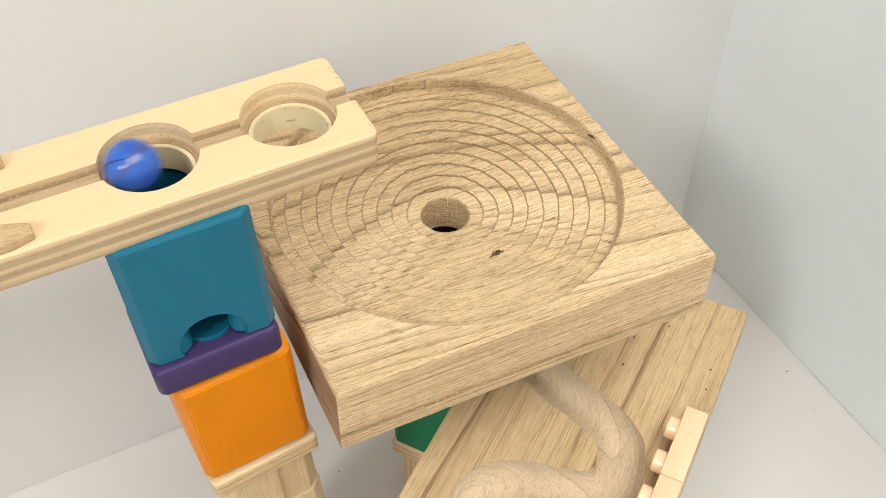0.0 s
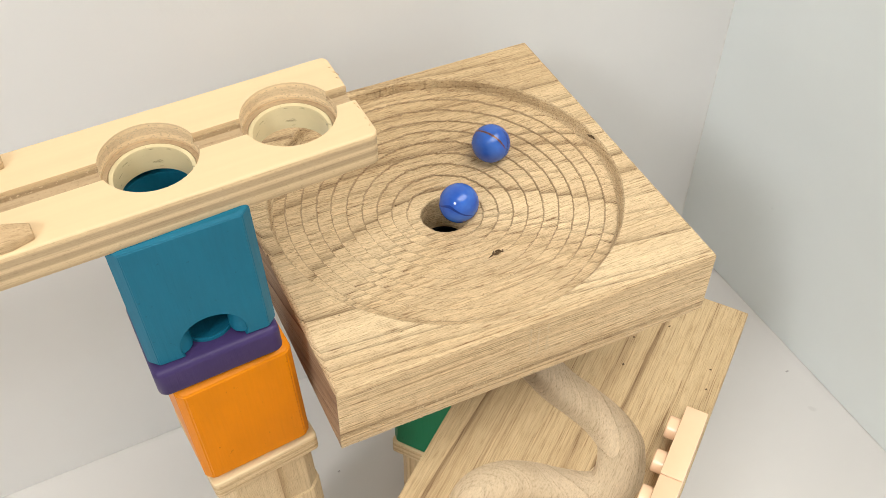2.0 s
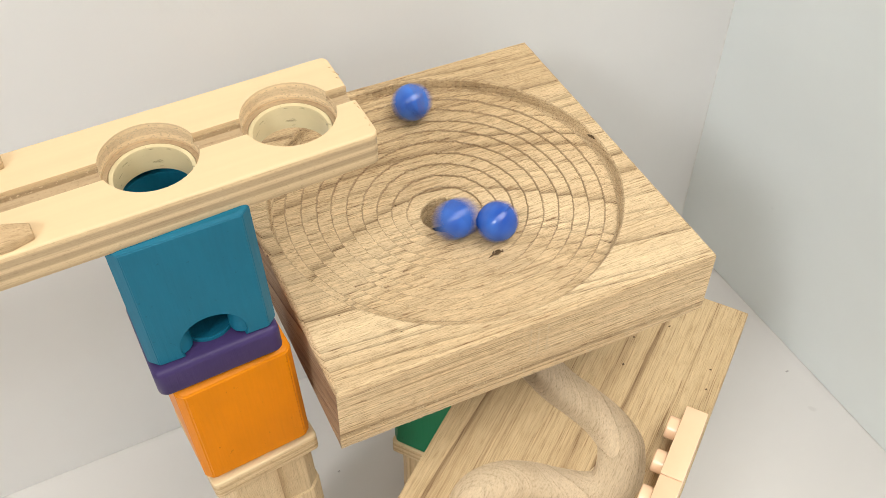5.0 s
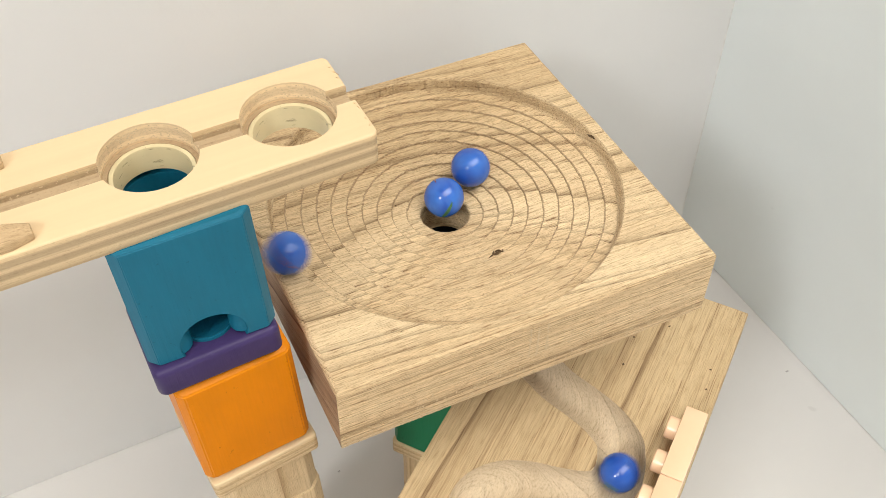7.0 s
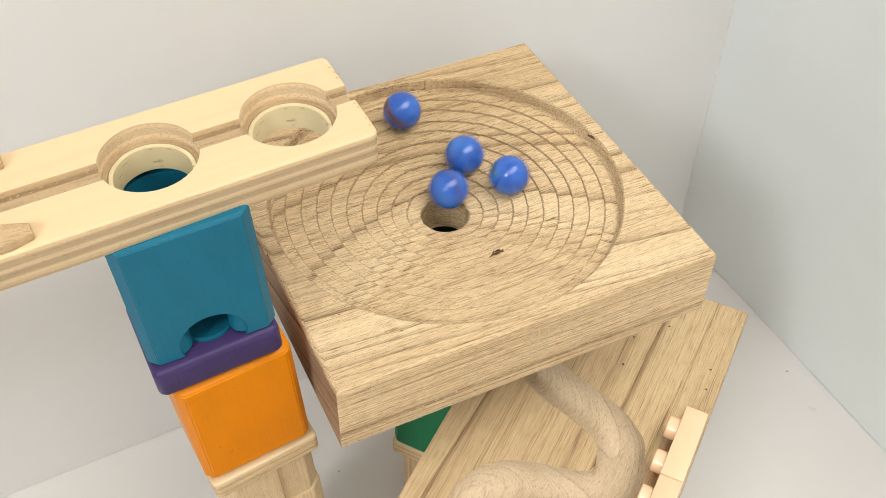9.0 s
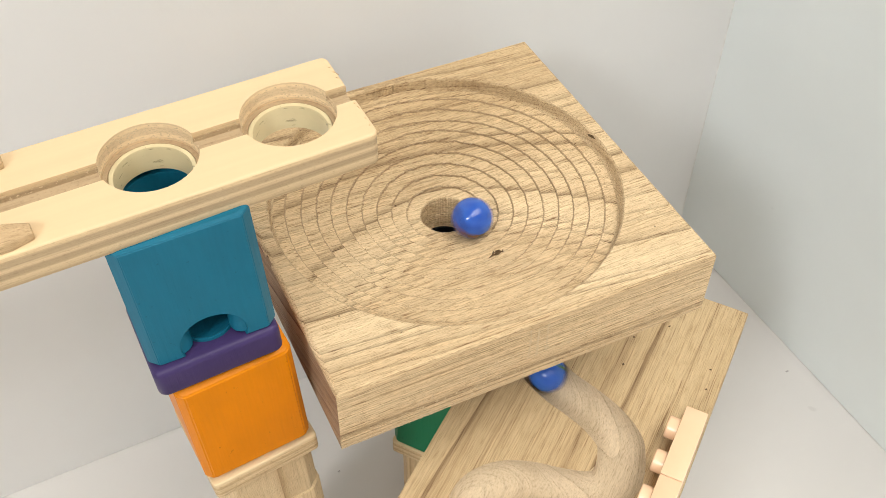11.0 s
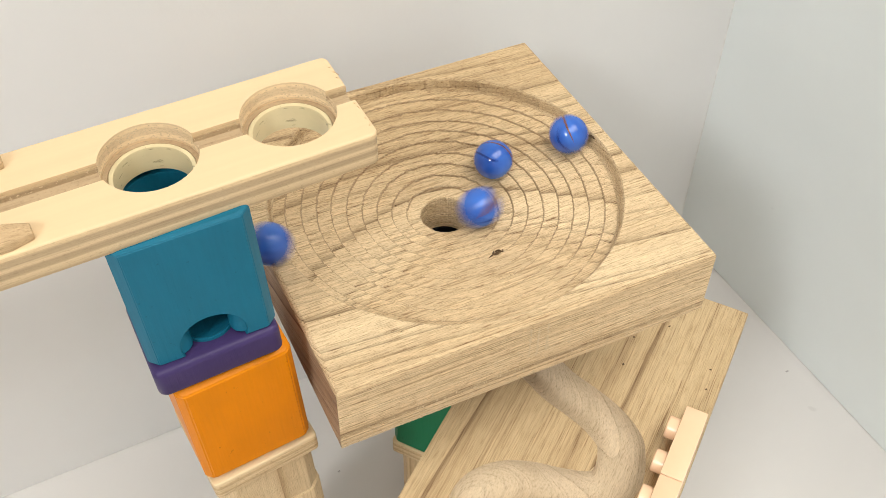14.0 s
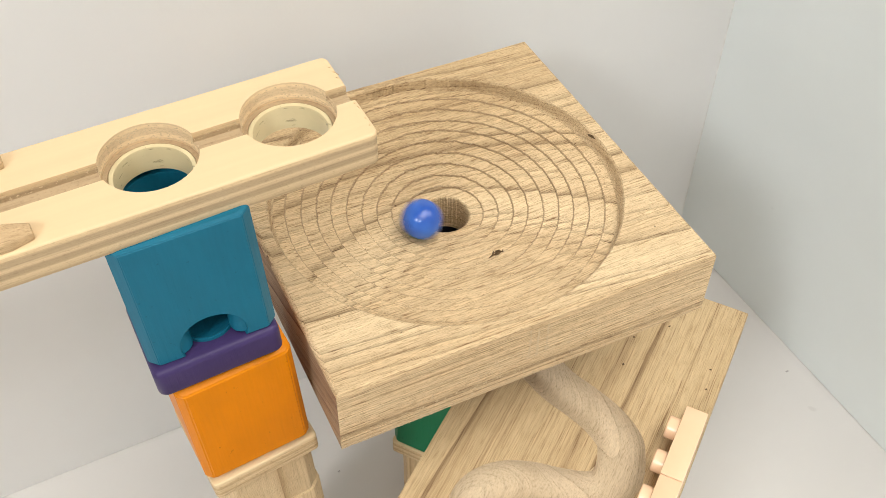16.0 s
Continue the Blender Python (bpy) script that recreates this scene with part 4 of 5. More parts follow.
def motions():
    """All that moves: each marble rolls down the rail, through the tower, round the bowl and away (places in mm)."""
    pivot = UNDER.translation
    turn = Matrix.Translation((pivot.x, pivot.y, -BT))
    lean = ((0, 0), (1.0, 0), (1.3, 0.6), (2.1, 0.6), (2.5, 0.2), (2.85, 0), (3.0, -0.8), (3.2, 0.2), (3.5, 0.2), (4.0, 0), (4.4, 0), (4.7, 0.6), (5.2, 0.3), (6.0, 0), (6.5, 0), (7.0, 0.6), (7.3, 0.9), (7.6, 0.9), (8.0, 0.2), (8.3, 0.5), (8.5, 0.95), (9.0, 1.0),
            (9.4, 0.4), (10.0, 0.1), (11.3, 0), (12.6, 0), (13.0, 0.2), (13.4, 0), (14.0, 0.6), (14.3, 0.9), (14.7, 0.9), (15.0, 0.6), (15.6, 0.5), (16, 0))
    walk(bowl, [(t, turn @ Matrix.Rotation(radians(0.48 * a), 4, (-0.7071, 0.7071, 0)) @ turn.inverted()) for t, a in lean])
    walk(MARBLES[0], rolled(1, (0, -113.8, -30.8, 79.8), (0.033, -108.9, -30.6, 77.9), (0.073, -108.8, -30.4, 69.9), (0.132, -107.3, -32.4, 49.6), (0.215, -106.3, -32.2, 29.1), (0.33, -92.3, -32.4, 29.0), (0.4, -49.7, -4.6, -0.1), (0.5, 5.4, -4.6, -7.4), (0.6, 57.5, 2.6, 1.0), (0.7, 59.9, 8.7, 1.6), (0.8, 50.1, 12.1, 0.0), (0.9, 34.4, 14.3, -2.2), (1, 15.4, 15.7, -4.8), (1.1, -3.9, 11.6, -6.5), (1.2, -19.8, 0.3, -5.0), (1.3, -21.7, -10.2, -4.6), (1.4, -13.2, -16.6, -4.8), (1.5, -1.8, -20.1, -4.9), (1.6, 14.1, -18.6, -4.7), (1.7, 12.9, -13.2, -5.4), (1.8, 3.4, -8.5, -6.8), (1.9, -3.5, 3.8, -8.6), (2, 4.9, -1.6, -8.6), (2.1, -2.5, 1.7, -10.9), (2.2, 0.0, 0.0, -12.0), (2.25, 0.0, 0.0, -30.0), (2.3, 0.0, 0.0, -55.0), (2.36, 0.0, 0.0, -74.5), (2.43, 15.6, -18.7, -80.9), (2.5, 26.2, -42.2, -80.9), (2.6, 31.5, -58.6, -80.9), (2.7, 37.1, -83.1, -80.9), (2.8, 24.3, -102.5, -80.9), (2.9, -0.3, -92.8, -80.9), (3, -22.9, -83.7, -80.9), (3.1, -31.2, -108.1, -80.9), (3.2, -26.0, -136.9, -80.9), (3.3, -50.8, -146.0, -80.9), (3.4, -77.5, -133.2, -80.9), (3.5, -94.2, -152.7, -80.9), (3.62, -84.3, -176.5, -80.9), (16, -84.3, -176.5, -80.9)))
    walk(MARBLES[1], rolled(2, (0, -333.9, -37.8, 86.3), (0.1, -333.9, -37.8, 86.3), (0.3, -283.9, -36.3, 86.9), (0.4, -228.9, -34.6, 87.6), (0.5, -173.9, -32.9, 88.2), (0.6, -119.0, -31.2, 88.9), (0.651, -108.8, -30.4, 69.9), (0.692, -107.3, -32.4, 49.6), (0.749, -106.3, -32.2, 29.1), (0.83, -92.3, -32.4, 29.0), (0.9, -57.1, -7.5, 1.0), (1, 8.5, -8.3, -6.6), (1.1, 56.8, -9.3, 1.0), (1.2, 64.6, 4.8, 6.4), (1.3, 64.3, 32.6, 8.0), (1.4, 74.5, 72.0, -0.7), (1.5, 80.4, 90.0, -2.4), (1.6, 92.7, 88.0, -11.3), (1.7, 88.0, 92.0, -20.0), (1.8, 115.0, 90.0, -100.0), (1.9, 145.0, 85.0, -190.0), (2, 185.0, 66.0, -212.0), (2.1, 218.8, 49.2, -214.0), (2.2, 216.4, 14.5, -214.0), (2.3, 198.9, -4.3, -214.0), (2.4, 183.0, -24.2, -214.0), (2.5, 166.0, -43.7, -214.0), (2.6, 146.7, -65.4, -214.0), (2.7, 127.0, -87.9, -214.0), (2.8, 107.9, -109.8, -214.0), (3, 75.2, -145.3, -214.0), (3.4, 43.5, -175.4, -214.0), (3.9, 34.1, -183.5, -214.0), (16, 34.1, -183.5, -214.0)))
    walk(MARBLES[2], rolled(3, (0, -351.1, -38.4, 86.1), (0.1, -351.1, -38.4, 86.1), (0.3, -300.8, -36.8, 86.7), (0.4, -245.9, -35.1, 87.4), (0.5, -190.9, -33.4, 88.0), (0.6, -136.0, -31.7, 90.0), (0.7, -124.0, -31.4, 90.1), (0.8, -112.5, -30.8, 80.3), (0.835, -108.8, -30.4, 69.9), (0.864, -107.3, -32.4, 49.6), (0.904, -106.3, -32.2, 29.1), (0.96, -92.3, -32.4, 29.0), (1, -67.0, -12.5, 7.9), (1.1, -20.8, -10.5, -4.7), (1.2, 38.4, -1.6, -2.0), (1.3, 50.3, -8.0, -0.0), (1.4, 52.6, -11.1, 0.4), (1.5, 48.7, -11.7, -0.1), (1.6, 39.2, -9.5, -1.9), (1.7, 35.1, -2.0, -2.8), (1.8, 35.7, 4.9, -2.6), (1.9, 33.2, 13.9, -2.6), (2, 29.5, 19.0, -2.8), (2.1, 24.8, 19.9, -3.0), (2.2, 13.2, 15.3, -4.9), (2.3, 0.0, 0.0, -12.0), (2.35, 0.0, 0.0, -30.0), (2.4, 0.0, 0.0, -55.0), (2.46, 0.0, 0.0, -74.5), (2.58, 16.0, -19.6, -80.9), (2.7, 27.2, -44.9, -80.9), (2.8, 34.1, -66.6, -80.9), (2.9, 34.0, -92.5, -80.9), (3, 6.3, -98.1, -80.9), (3.1, -15.6, -83.7, -80.9), (3.2, -29.0, -86.7, -80.9), (3.3, -28.8, -114.5, -80.9), (3.4, -29.7, -142.7, -80.9), (3.5, -56.6, -142.4, -80.9), (3.6, -84.3, -133.8, -80.9), (3.7, -92.8, -159.3, -80.9), (3.82, -92.1, -161.2, -80.9), (16, -92.1, -161.2, -80.9)))
    walk(MARBLES[3], rolled(4, (0, -368.3, -38.9, 85.9), (2, -368.3, -38.9, 85.9), (2.2, -366.6, -38.8, 86.0), (2.3, -311.6, -37.1, 86.6), (2.4, -256.6, -35.4, 87.3), (2.5, -201.7, -33.7, 87.9), (2.6, -146.7, -32.0, 88.6), (2.7, -117.6, -31.1, 86.7), (2.8, -108.3, -30.4, 71.3), (2.845, -107.3, -32.4, 49.6), (2.885, -106.3, -32.2, 29.1), (2.93, -92.3, -32.4, 29.0), (3, -51.3, -4.0, 0.0), (3.1, -0.7, -10.9, -6.7), (3.2, 41.8, 2.6, -1.7), (3.3, 62.9, 16.6, 6.6), (3.4, 45.3, 20.8, -0.1), (3.5, 26.8, 21.8, -2.8), (3.6, 2.2, 20.4, -4.9), (3.7, -18.4, 8.0, -5.0), (3.8, -17.6, -11.8, -4.8), (3.9, -9.9, -25.7, -3.8), (4, 6.1, -28.1, -3.8), (4.1, 21.1, -20.3, -3.8), (4.2, 28.6, -8.3, -3.6), (4.3, 27.3, 10.5, -3.8), (4.4, 14.8, 24.5, -3.8), (4.5, -3.6, 27.7, -3.8), (4.6, -19.8, 18.7, -3.9), (4.7, -26.4, 1.6, -3.9), (4.8, -20.5, -15.4, -4.0), (4.9, -5.1, -24.2, -4.3), (5, 11.9, -20.6, -4.7), (5.1, 21.6, -6.8, -4.8), (5.2, 19.4, 9.3, -4.8), (5.3, 7.1, 18.9, -4.9), (5.4, -7.6, 17.2, -5.3), (5.5, -16.2, 6.3, -5.7), (5.6, -14.4, -6.6, -5.8), (5.7, -4.6, -13.4, -5.9), (5.8, 5.9, -11.0, -6.4), (5.9, 11.6, -3.0, -6.6), (6, 9.9, 6.7, -6.6), (6.1, 1.5, 11.9, -6.6), (6.2, -5.1, 2.6, -8.2), (6.3, 0.0, 0.0, -12.0), (6.35, 0.0, 0.0, -30.0), (6.4, 0.0, 0.0, -55.0), (6.46, 0.0, 0.0, -74.5), (6.573, 14.1, -15.8, -80.9), (6.687, 22.7, -33.6, -80.9), (6.8, 31.1, -57.7, -80.9), (6.9, 37.1, -79.5, -80.9), (7, 28.9, -99.3, -80.9), (7.1, 3.3, -95.8, -80.9), (7.2, -19.7, -83.3, -80.9), (7.3, -32.3, -105.1, -80.9), (7.4, -25.1, -133.8, -80.9), (7.5, -47.7, -147.1, -80.9), (7.6, -74.3, -133.6, -80.9), (7.72, -93.8, -144.3, -80.9), (16, -93.8, -144.3, -80.9)))
    walk(MARBLES[4], rolled(5, (0, -385.5, -39.4, 85.7), (3.5, -385.5, -39.4, 85.7), (3.7, -344.9, -38.2, 86.2), (3.8, -289.9, -36.5, 86.9), (3.9, -235.0, -34.8, 87.5), (4, -180.0, -33.1, 88.2), (4.1, -125.0, -31.4, 89.7), (4.2, -109.5, -30.5, 75.5), (4.249, -107.3, -32.4, 49.6), (4.291, -106.3, -32.2, 29.1), (4.34, -92.3, -32.4, 29.0), (4.4, -49.7, -4.6, -0.1), (4.5, 5.4, -4.6, -7.4), (4.6, 57.5, 2.6, 1.0), (4.7, 59.9, 8.7, 1.6), (4.8, 49.7, 30.7, 1.0), (4.9, 31.8, 46.4, 0.9), (5, 9.4, 53.3, 0.5), (5.1, -13.4, 50.1, 0.0), (5.2, -32.1, 37.6, -0.1), (5.3, -43.0, 18.8, -0.9), (5.4, -44.2, -2.2, -1.0), (5.5, -36.0, -20.7, -1.8), (5.6, -20.8, -32.5, -2.0), (5.7, -2.9, -35.3, -2.8), (5.8, 13.0, -29.4, -3.0), (5.9, 23.0, -17.4, -3.8), (6, 25.1, -3.3, -4.1), (6.1, 20.1, 8.3, -4.8), (6.2, 10.9, 14.5, -5.5), (6.3, 1.5, 14.4, -5.9), (6.4, -0.4, 19.0, -5.2), (6.5, -1.3, 19.3, -5.1), (6.6, 1.3, 18.4, -5.4), (6.7, 4.5, 14.4, -5.8), (6.8, 3.9, 0.3, -9.9), (6.9, -6.6, 3.7, -7.2), (7, 1.0, 4.0, -8.8), (7.05, 0.0, 0.0, -28.0), (7.1, 0.0, 0.0, -55.0), (7.16, 0.0, 0.0, -74.5), (7.23, 15.6, -18.7, -80.9), (7.3, 26.2, -42.2, -80.9), (7.4, 33.2, -63.9, -80.9), (7.5, 36.7, -86.3, -80.9), (7.6, 22.4, -103.2, -80.9), (7.7, -2.5, -90.9, -80.9), (7.8, -23.7, -83.8, -80.9), (7.9, -30.9, -108.8, -80.9), (8, -26.3, -137.6, -80.9), (8.1, -51.5, -145.6, -80.9), (8.2, -78.3, -133.2, -80.9), (8.32, -81.9, -133.3, -80.9), (16, -81.9, -133.3, -80.9)))
    walk(MARBLES[5], rolled(6, (0, -402.7, -39.9, 85.5), (3.9, -402.7, -39.9, 85.5), (4.1, -366.6, -38.8, 86.0), (4.2, -311.6, -37.1, 86.6), (4.3, -256.6, -35.4, 87.3), (4.4, -201.7, -33.7, 87.9), (4.5, -146.7, -32.0, 88.6), (4.6, -117.6, -31.1, 86.7), (4.7, -108.7, -30.4, 72.4), (4.749, -107.3, -32.4, 49.6), (4.791, -106.3, -32.2, 29.1), (4.84, -92.3, -32.4, 29.0), (4.9, -51.3, -4.0, 0.0), (5, -0.7, -10.9, -6.7), (5.1, 41.8, 2.6, -1.7), (5.2, 61.7, 14.3, 5.2), (5.3, 34.4, 50.1, 1.6), (5.4, -9.5, 57.4, 1.0), (5.5, -45.1, 32.2, 0.8), (5.6, -51.4, -10.0, 0.1), (5.7, -25.4, -42.0, -0.2), (5.8, 14.1, -43.2, -1.0), (5.9, 38.5, -15.1, -1.8), (6, 32.0, 18.8, -2.2), (6.1, 3.6, 32.4, -2.9), (6.2, -20.8, 18.6, -3.8), (6.3, -22.5, -5.6, -4.7), (6.4, -20.2, -15.4, -4.1), (6.5, -7.8, -17.4, -5.2), (6.6, 7.2, -12.8, -5.8), (6.7, 23.4, -4.7, -4.6), (6.8, 30.6, 5.0, -3.2), (6.9, 25.0, 10.1, -3.9), (7, 16.4, 11.5, -4.9), (7.1, 9.0, 10.9, -5.9), (7.2, -2.8, 3.1, -9.5), (7.3, 0.0, 0.0, -12.0), (7.35, 0.0, 0.0, -30.0), (7.4, 0.0, 0.0, -55.0), (7.46, 0.0, 0.0, -74.5), (7.58, 16.7, -20.9, -80.9), (7.7, 28.4, -48.7, -80.9), (7.8, 36.3, -73.5, -80.9), (7.9, 33.3, -93.8, -80.9), (8, 14.3, -102.7, -80.9), (8.1, -8.5, -86.6, -80.9), (8.2, -27.1, -85.3, -80.9), (8.3, -29.6, -112.4, -80.9), (8.4, -28.2, -140.9, -80.9), (8.5, -54.7, -143.8, -80.9), (8.62, -65.3, -136.9, -80.9), (16, -65.3, -136.9, -80.9)))
    walk(MARBLES[6], rolled(7, (0, -419.9, -40.5, 85.3), (6, -419.9, -40.5, 85.3), (6.2, -390.3, -39.6, 85.7), (6.3, -335.3, -37.9, 86.3), (6.4, -280.4, -36.2, 87.0), (6.5, -225.4, -34.5, 87.6), (6.6, -170.4, -32.8, 88.3), (6.7, -115.4, -31.0, 85.0), (6.8, -109.3, -30.5, 72.7), (6.849, -107.3, -32.4, 49.6), (6.891, -106.3, -32.2, 29.1), (6.94, -92.3, -32.4, 29.0), (7, -69.7, -13.9, 8.0), (7.1, -25.1, -9.4, -3.9), (7.2, 25.5, -6.5, -3.9), (7.3, 61.2, -0.0, 1.7), (7.4, 63.0, 20.7, 7.3), (7.5, 45.7, 40.0, 1.6), (7.6, 19.0, 44.9, -0.3), (7.7, -9.3, 46.9, -0.6), (7.8, -36.8, 40.8, 0.8), (7.9, -51.0, 23.5, 0.9), (8, -49.6, 10.0, -0.0), (8.1, -39.8, -11.3, -1.8), (8.2, -19.6, -30.2, -2.6), (8.3, 3.7, -36.2, -2.4), (8.4, 28.7, -38.1, -0.6), (8.5, 46.3, -31.8, 0.9), (8.6, 49.0, -27.4, 0.9), (8.7, 47.4, -20.0, 0.0), (8.8, 37.1, -11.3, -2.0), (8.9, 21.5, -0.7, -4.8), (9, 4.0, 6.1, -7.3), (9.1, -13.8, -1.4, -6.0), (9.2, -19.4, -15.7, -4.2), (9.3, 5.1, -23.8, -4.4), (9.4, 22.7, -4.5, -4.7), (9.5, 10.8, 18.1, -4.8), (9.6, -12.2, 13.1, -5.6), (9.7, -11.9, -7.1, -6.0), (9.8, 3.4, -8.5, -6.8), (9.9, 0.0, 0.0, -12.0), (9.95, 0.0, 0.0, -30.0), (10, 0.0, 0.0, -55.0), (10.06, 0.0, 0.0, -74.5), (10.185, 16.9, -21.3, -80.9), (10.31, 28.7, -49.9, -80.9), (10.41, 37.1, -78.7, -80.9), (10.51, 23.0, -103.0, -80.9), (10.61, -2.9, -90.6, -80.9), (10.71, -29.8, -87.5, -80.9), (10.81, -28.3, -115.6, -80.9), (10.91, -30.5, -143.5, -80.9), (11.03, -34.3, -146.3, -80.9), (16, -34.3, -146.3, -80.9)))
    walk(MARBLES[7], rolled(8, (0, -437.1, -41.0, 85.1), (6.1, -437.1, -41.0, 85.1), (6.3, -408.6, -40.1, 85.5), (6.4, -353.6, -38.4, 86.1), (6.5, -298.7, -36.7, 86.8), (6.6, -243.7, -35.0, 87.4), (6.7, -188.7, -33.3, 88.1), (6.8, -133.8, -31.6, 89.1), (6.9, -112.5, -30.8, 80.3), (6.935, -108.8, -30.4, 69.9), (6.964, -107.3, -32.4, 49.6), (7.004, -106.3, -32.2, 29.1), (7.06, -92.3, -32.4, 29.0), (7.1, -75.9, -6.0, 8.0), (7.2, -27.3, -18.6, -2.9), (7.3, 28.2, -14.6, -3.0), (7.4, 59.7, -13.1, 1.7), (7.5, 55.9, -19.4, 1.1), (7.6, 55.6, -20.0, 1.1), (7.8, 55.9, -19.4, 1.1), (8.2, 55.9, -19.4, 1.1), (8.4, 55.9, -19.4, 1.1), (8.5, 56.6, -18.3, 1.2), (8.6, 58.8, -5.8, 1.1), (8.7, 58.7, -4.2, 1.1), (8.8, 50.8, -5.3, 0.0), (8.9, 40.8, -2.9, -1.8), (9, 27.8, -0.3, -3.8), (9.1, 9.4, 1.5, -6.8), (9.15, 3.0, 0.5, -10.5), (9.2, 0.0, 0.0, -27.0), (9.25, 0.0, 0.0, -42.0), (9.3, 0.0, 0.0, -58.0), (9.36, 0.0, 0.0, -74.5), (9.485, 16.9, -21.3, -80.9), (9.61, 28.7, -49.9, -80.9), (9.71, 37.1, -78.7, -80.9), (9.81, 23.0, -103.0, -80.9), (9.91, -2.9, -90.6, -80.9), (10.01, -29.8, -87.5, -80.9), (10.11, -28.3, -115.6, -80.9), (10.21, -30.5, -143.5, -80.9), (10.33, -50.7, -146.0, -80.9), (16, -50.7, -146.0, -80.9)))
    walk(MARBLES[8], rolled(9, (0, -454.3, -41.5, 84.9), (7.1, -454.3, -41.5, 84.9), (7.3, -421.8, -40.5, 85.3), (7.4, -366.8, -38.8, 86.0), (7.5, -311.8, -37.1, 86.6), (7.6, -256.9, -35.4, 87.3), (7.7, -201.9, -33.7, 87.9), (7.8, -146.9, -32.0, 88.6), (7.9, -113.2, -30.9, 83.2), (7.951, -108.8, -30.4, 69.9), (7.992, -107.3, -32.4, 49.6), (8.05, -106.3, -32.2, 29.1), (8.13, -92.3, -32.4, 29.0), (8.2, -50.2, -5.7, -0.0), (8.3, -10.1, -10.1, -5.9), (8.4, 39.9, -0.9, -1.9), (8.5, 59.5, 13.6, 1.7), (8.6, 48.7, 19.1, 0.1), (8.7, 42.4, 35.8, 0.9), (8.8, 30.6, 51.1, 1.2), (8.9, 16.2, 54.7, 1.0), (9, 3.7, 50.5, -0.0), (9.1, -8.0, 35.9, -2.3), (9.2, -15.9, 18.0, -4.6), (9.3, -23.9, 2.4, -4.6), (9.4, -19.0, -14.6, -4.6), (9.5, -3.5, -23.6, -4.6), (9.6, 14.1, -19.1, -4.7), (9.7, 23.4, -3.3, -4.7), (9.8, 18.4, 14.4, -4.7), (9.9, 2.0, 23.0, -4.7), (10, -15.4, 16.7, -4.8), (10.1, -22.3, -0.4, -4.8), (10.2, -13.9, -16.7, -4.8), (10.3, 3.6, -20.8, -4.8), (10.4, 17.7, -10.1, -4.9), (10.5, 18.2, 7.2, -5.0), (10.6, 5.3, 17.9, -5.3), (10.7, -10.4, 14.3, -5.7), (10.8, -16.7, 0.2, -5.7), (10.9, -9.3, -12.5, -5.8), (11, 4.5, -13.7, -5.9), (11.1, 12.7, -3.7, -6.1), (11.2, 9.2, 7.7, -6.6), (11.3, -1.3, 10.7, -6.7), (11.4, 0.0, 0.0, -12.0), (11.45, 0.0, 0.0, -30.0), (11.5, 0.0, 0.0, -55.0), (11.56, 0.0, 0.0, -74.5), (11.68, 16.9, -21.3, -80.9), (11.8, 28.7, -50.0, -80.9), (11.9, 36.8, -76.0, -80.9), (12, 27.3, -100.7, -80.9), (12.1, 3.3, -95.8, -80.9), (12.2, -18.0, -83.4, -80.9), (12.3, -32.8, -103.5, -80.9), (12.42, -28.2, -115.9, -80.9), (16, -28.2, -115.9, -80.9)))
    walk(MARBLES[9], rolled(10, (0, -471.4, -42.1, 84.7), (7.3, -471.4, -42.1, 84.7), (7.5, -464.1, -41.8, 84.8), (7.6, -409.2, -40.1, 85.5), (7.7, -354.2, -38.4, 86.1), (7.8, -299.2, -36.8, 86.8), (7.9, -244.2, -35.1, 87.4), (8, -189.3, -33.4, 88.1), (8.1, -134.3, -31.7, 89.3), (8.2, -111.1, -30.6, 77.1), (8.249, -107.3, -32.4, 49.6), (8.291, -106.3, -32.2, 29.1), (8.34, -92.3, -32.4, 29.0), (8.4, -63.0, -8.0, 5.4), (8.5, -9.5, -6.8, -6.6), (8.6, 44.0, 6.8, -1.0), (8.7, 48.2, 8.6, -0.2), (8.8, 43.0, 16.6, -0.9), (8.9, 31.3, 20.4, -2.1), (9, 17.2, 18.6, -4.1), (9.1, -3.9, 11.6, -6.5), (9.2, -19.6, 3.0, -5.0), (9.3, -13.9, -13.8, -5.0), (9.4, 3.4, -19.0, -5.1), (9.5, 17.4, -7.4, -5.2), (9.6, 14.8, 10.5, -5.5), (9.7, -1.7, 17.1, -5.7), (9.8, -14.6, 6.0, -5.8), (9.9, -10.6, -9.3, -5.9), (10, 3.5, -11.7, -6.5), (10.1, 11.9, -1.3, -6.6), (10.2, 5.6, 10.6, -6.6), (10.3, -3.5, 3.8, -8.6), (10.4, 4.1, -7.2, -7.0), (10.5, -5.2, 0.3, -8.6), (10.6, 0.0, 0.0, -12.0), (10.65, 0.0, 0.0, -30.0), (10.7, 0.0, 0.0, -55.0), (10.76, 0.0, 0.0, -74.5), (10.88, 16.0, -19.6, -80.9), (11, 27.2, -44.9, -80.9), (11.1, 35.5, -70.9, -80.9), (11.2, 10.7, -101.0, -80.9), (11.3, -22.9, -83.7, -80.9), (11.4, -31.2, -108.1, -80.9), (11.52, -25.0, -132.6, -80.9), (16, -25.0, -132.6, -80.9)))
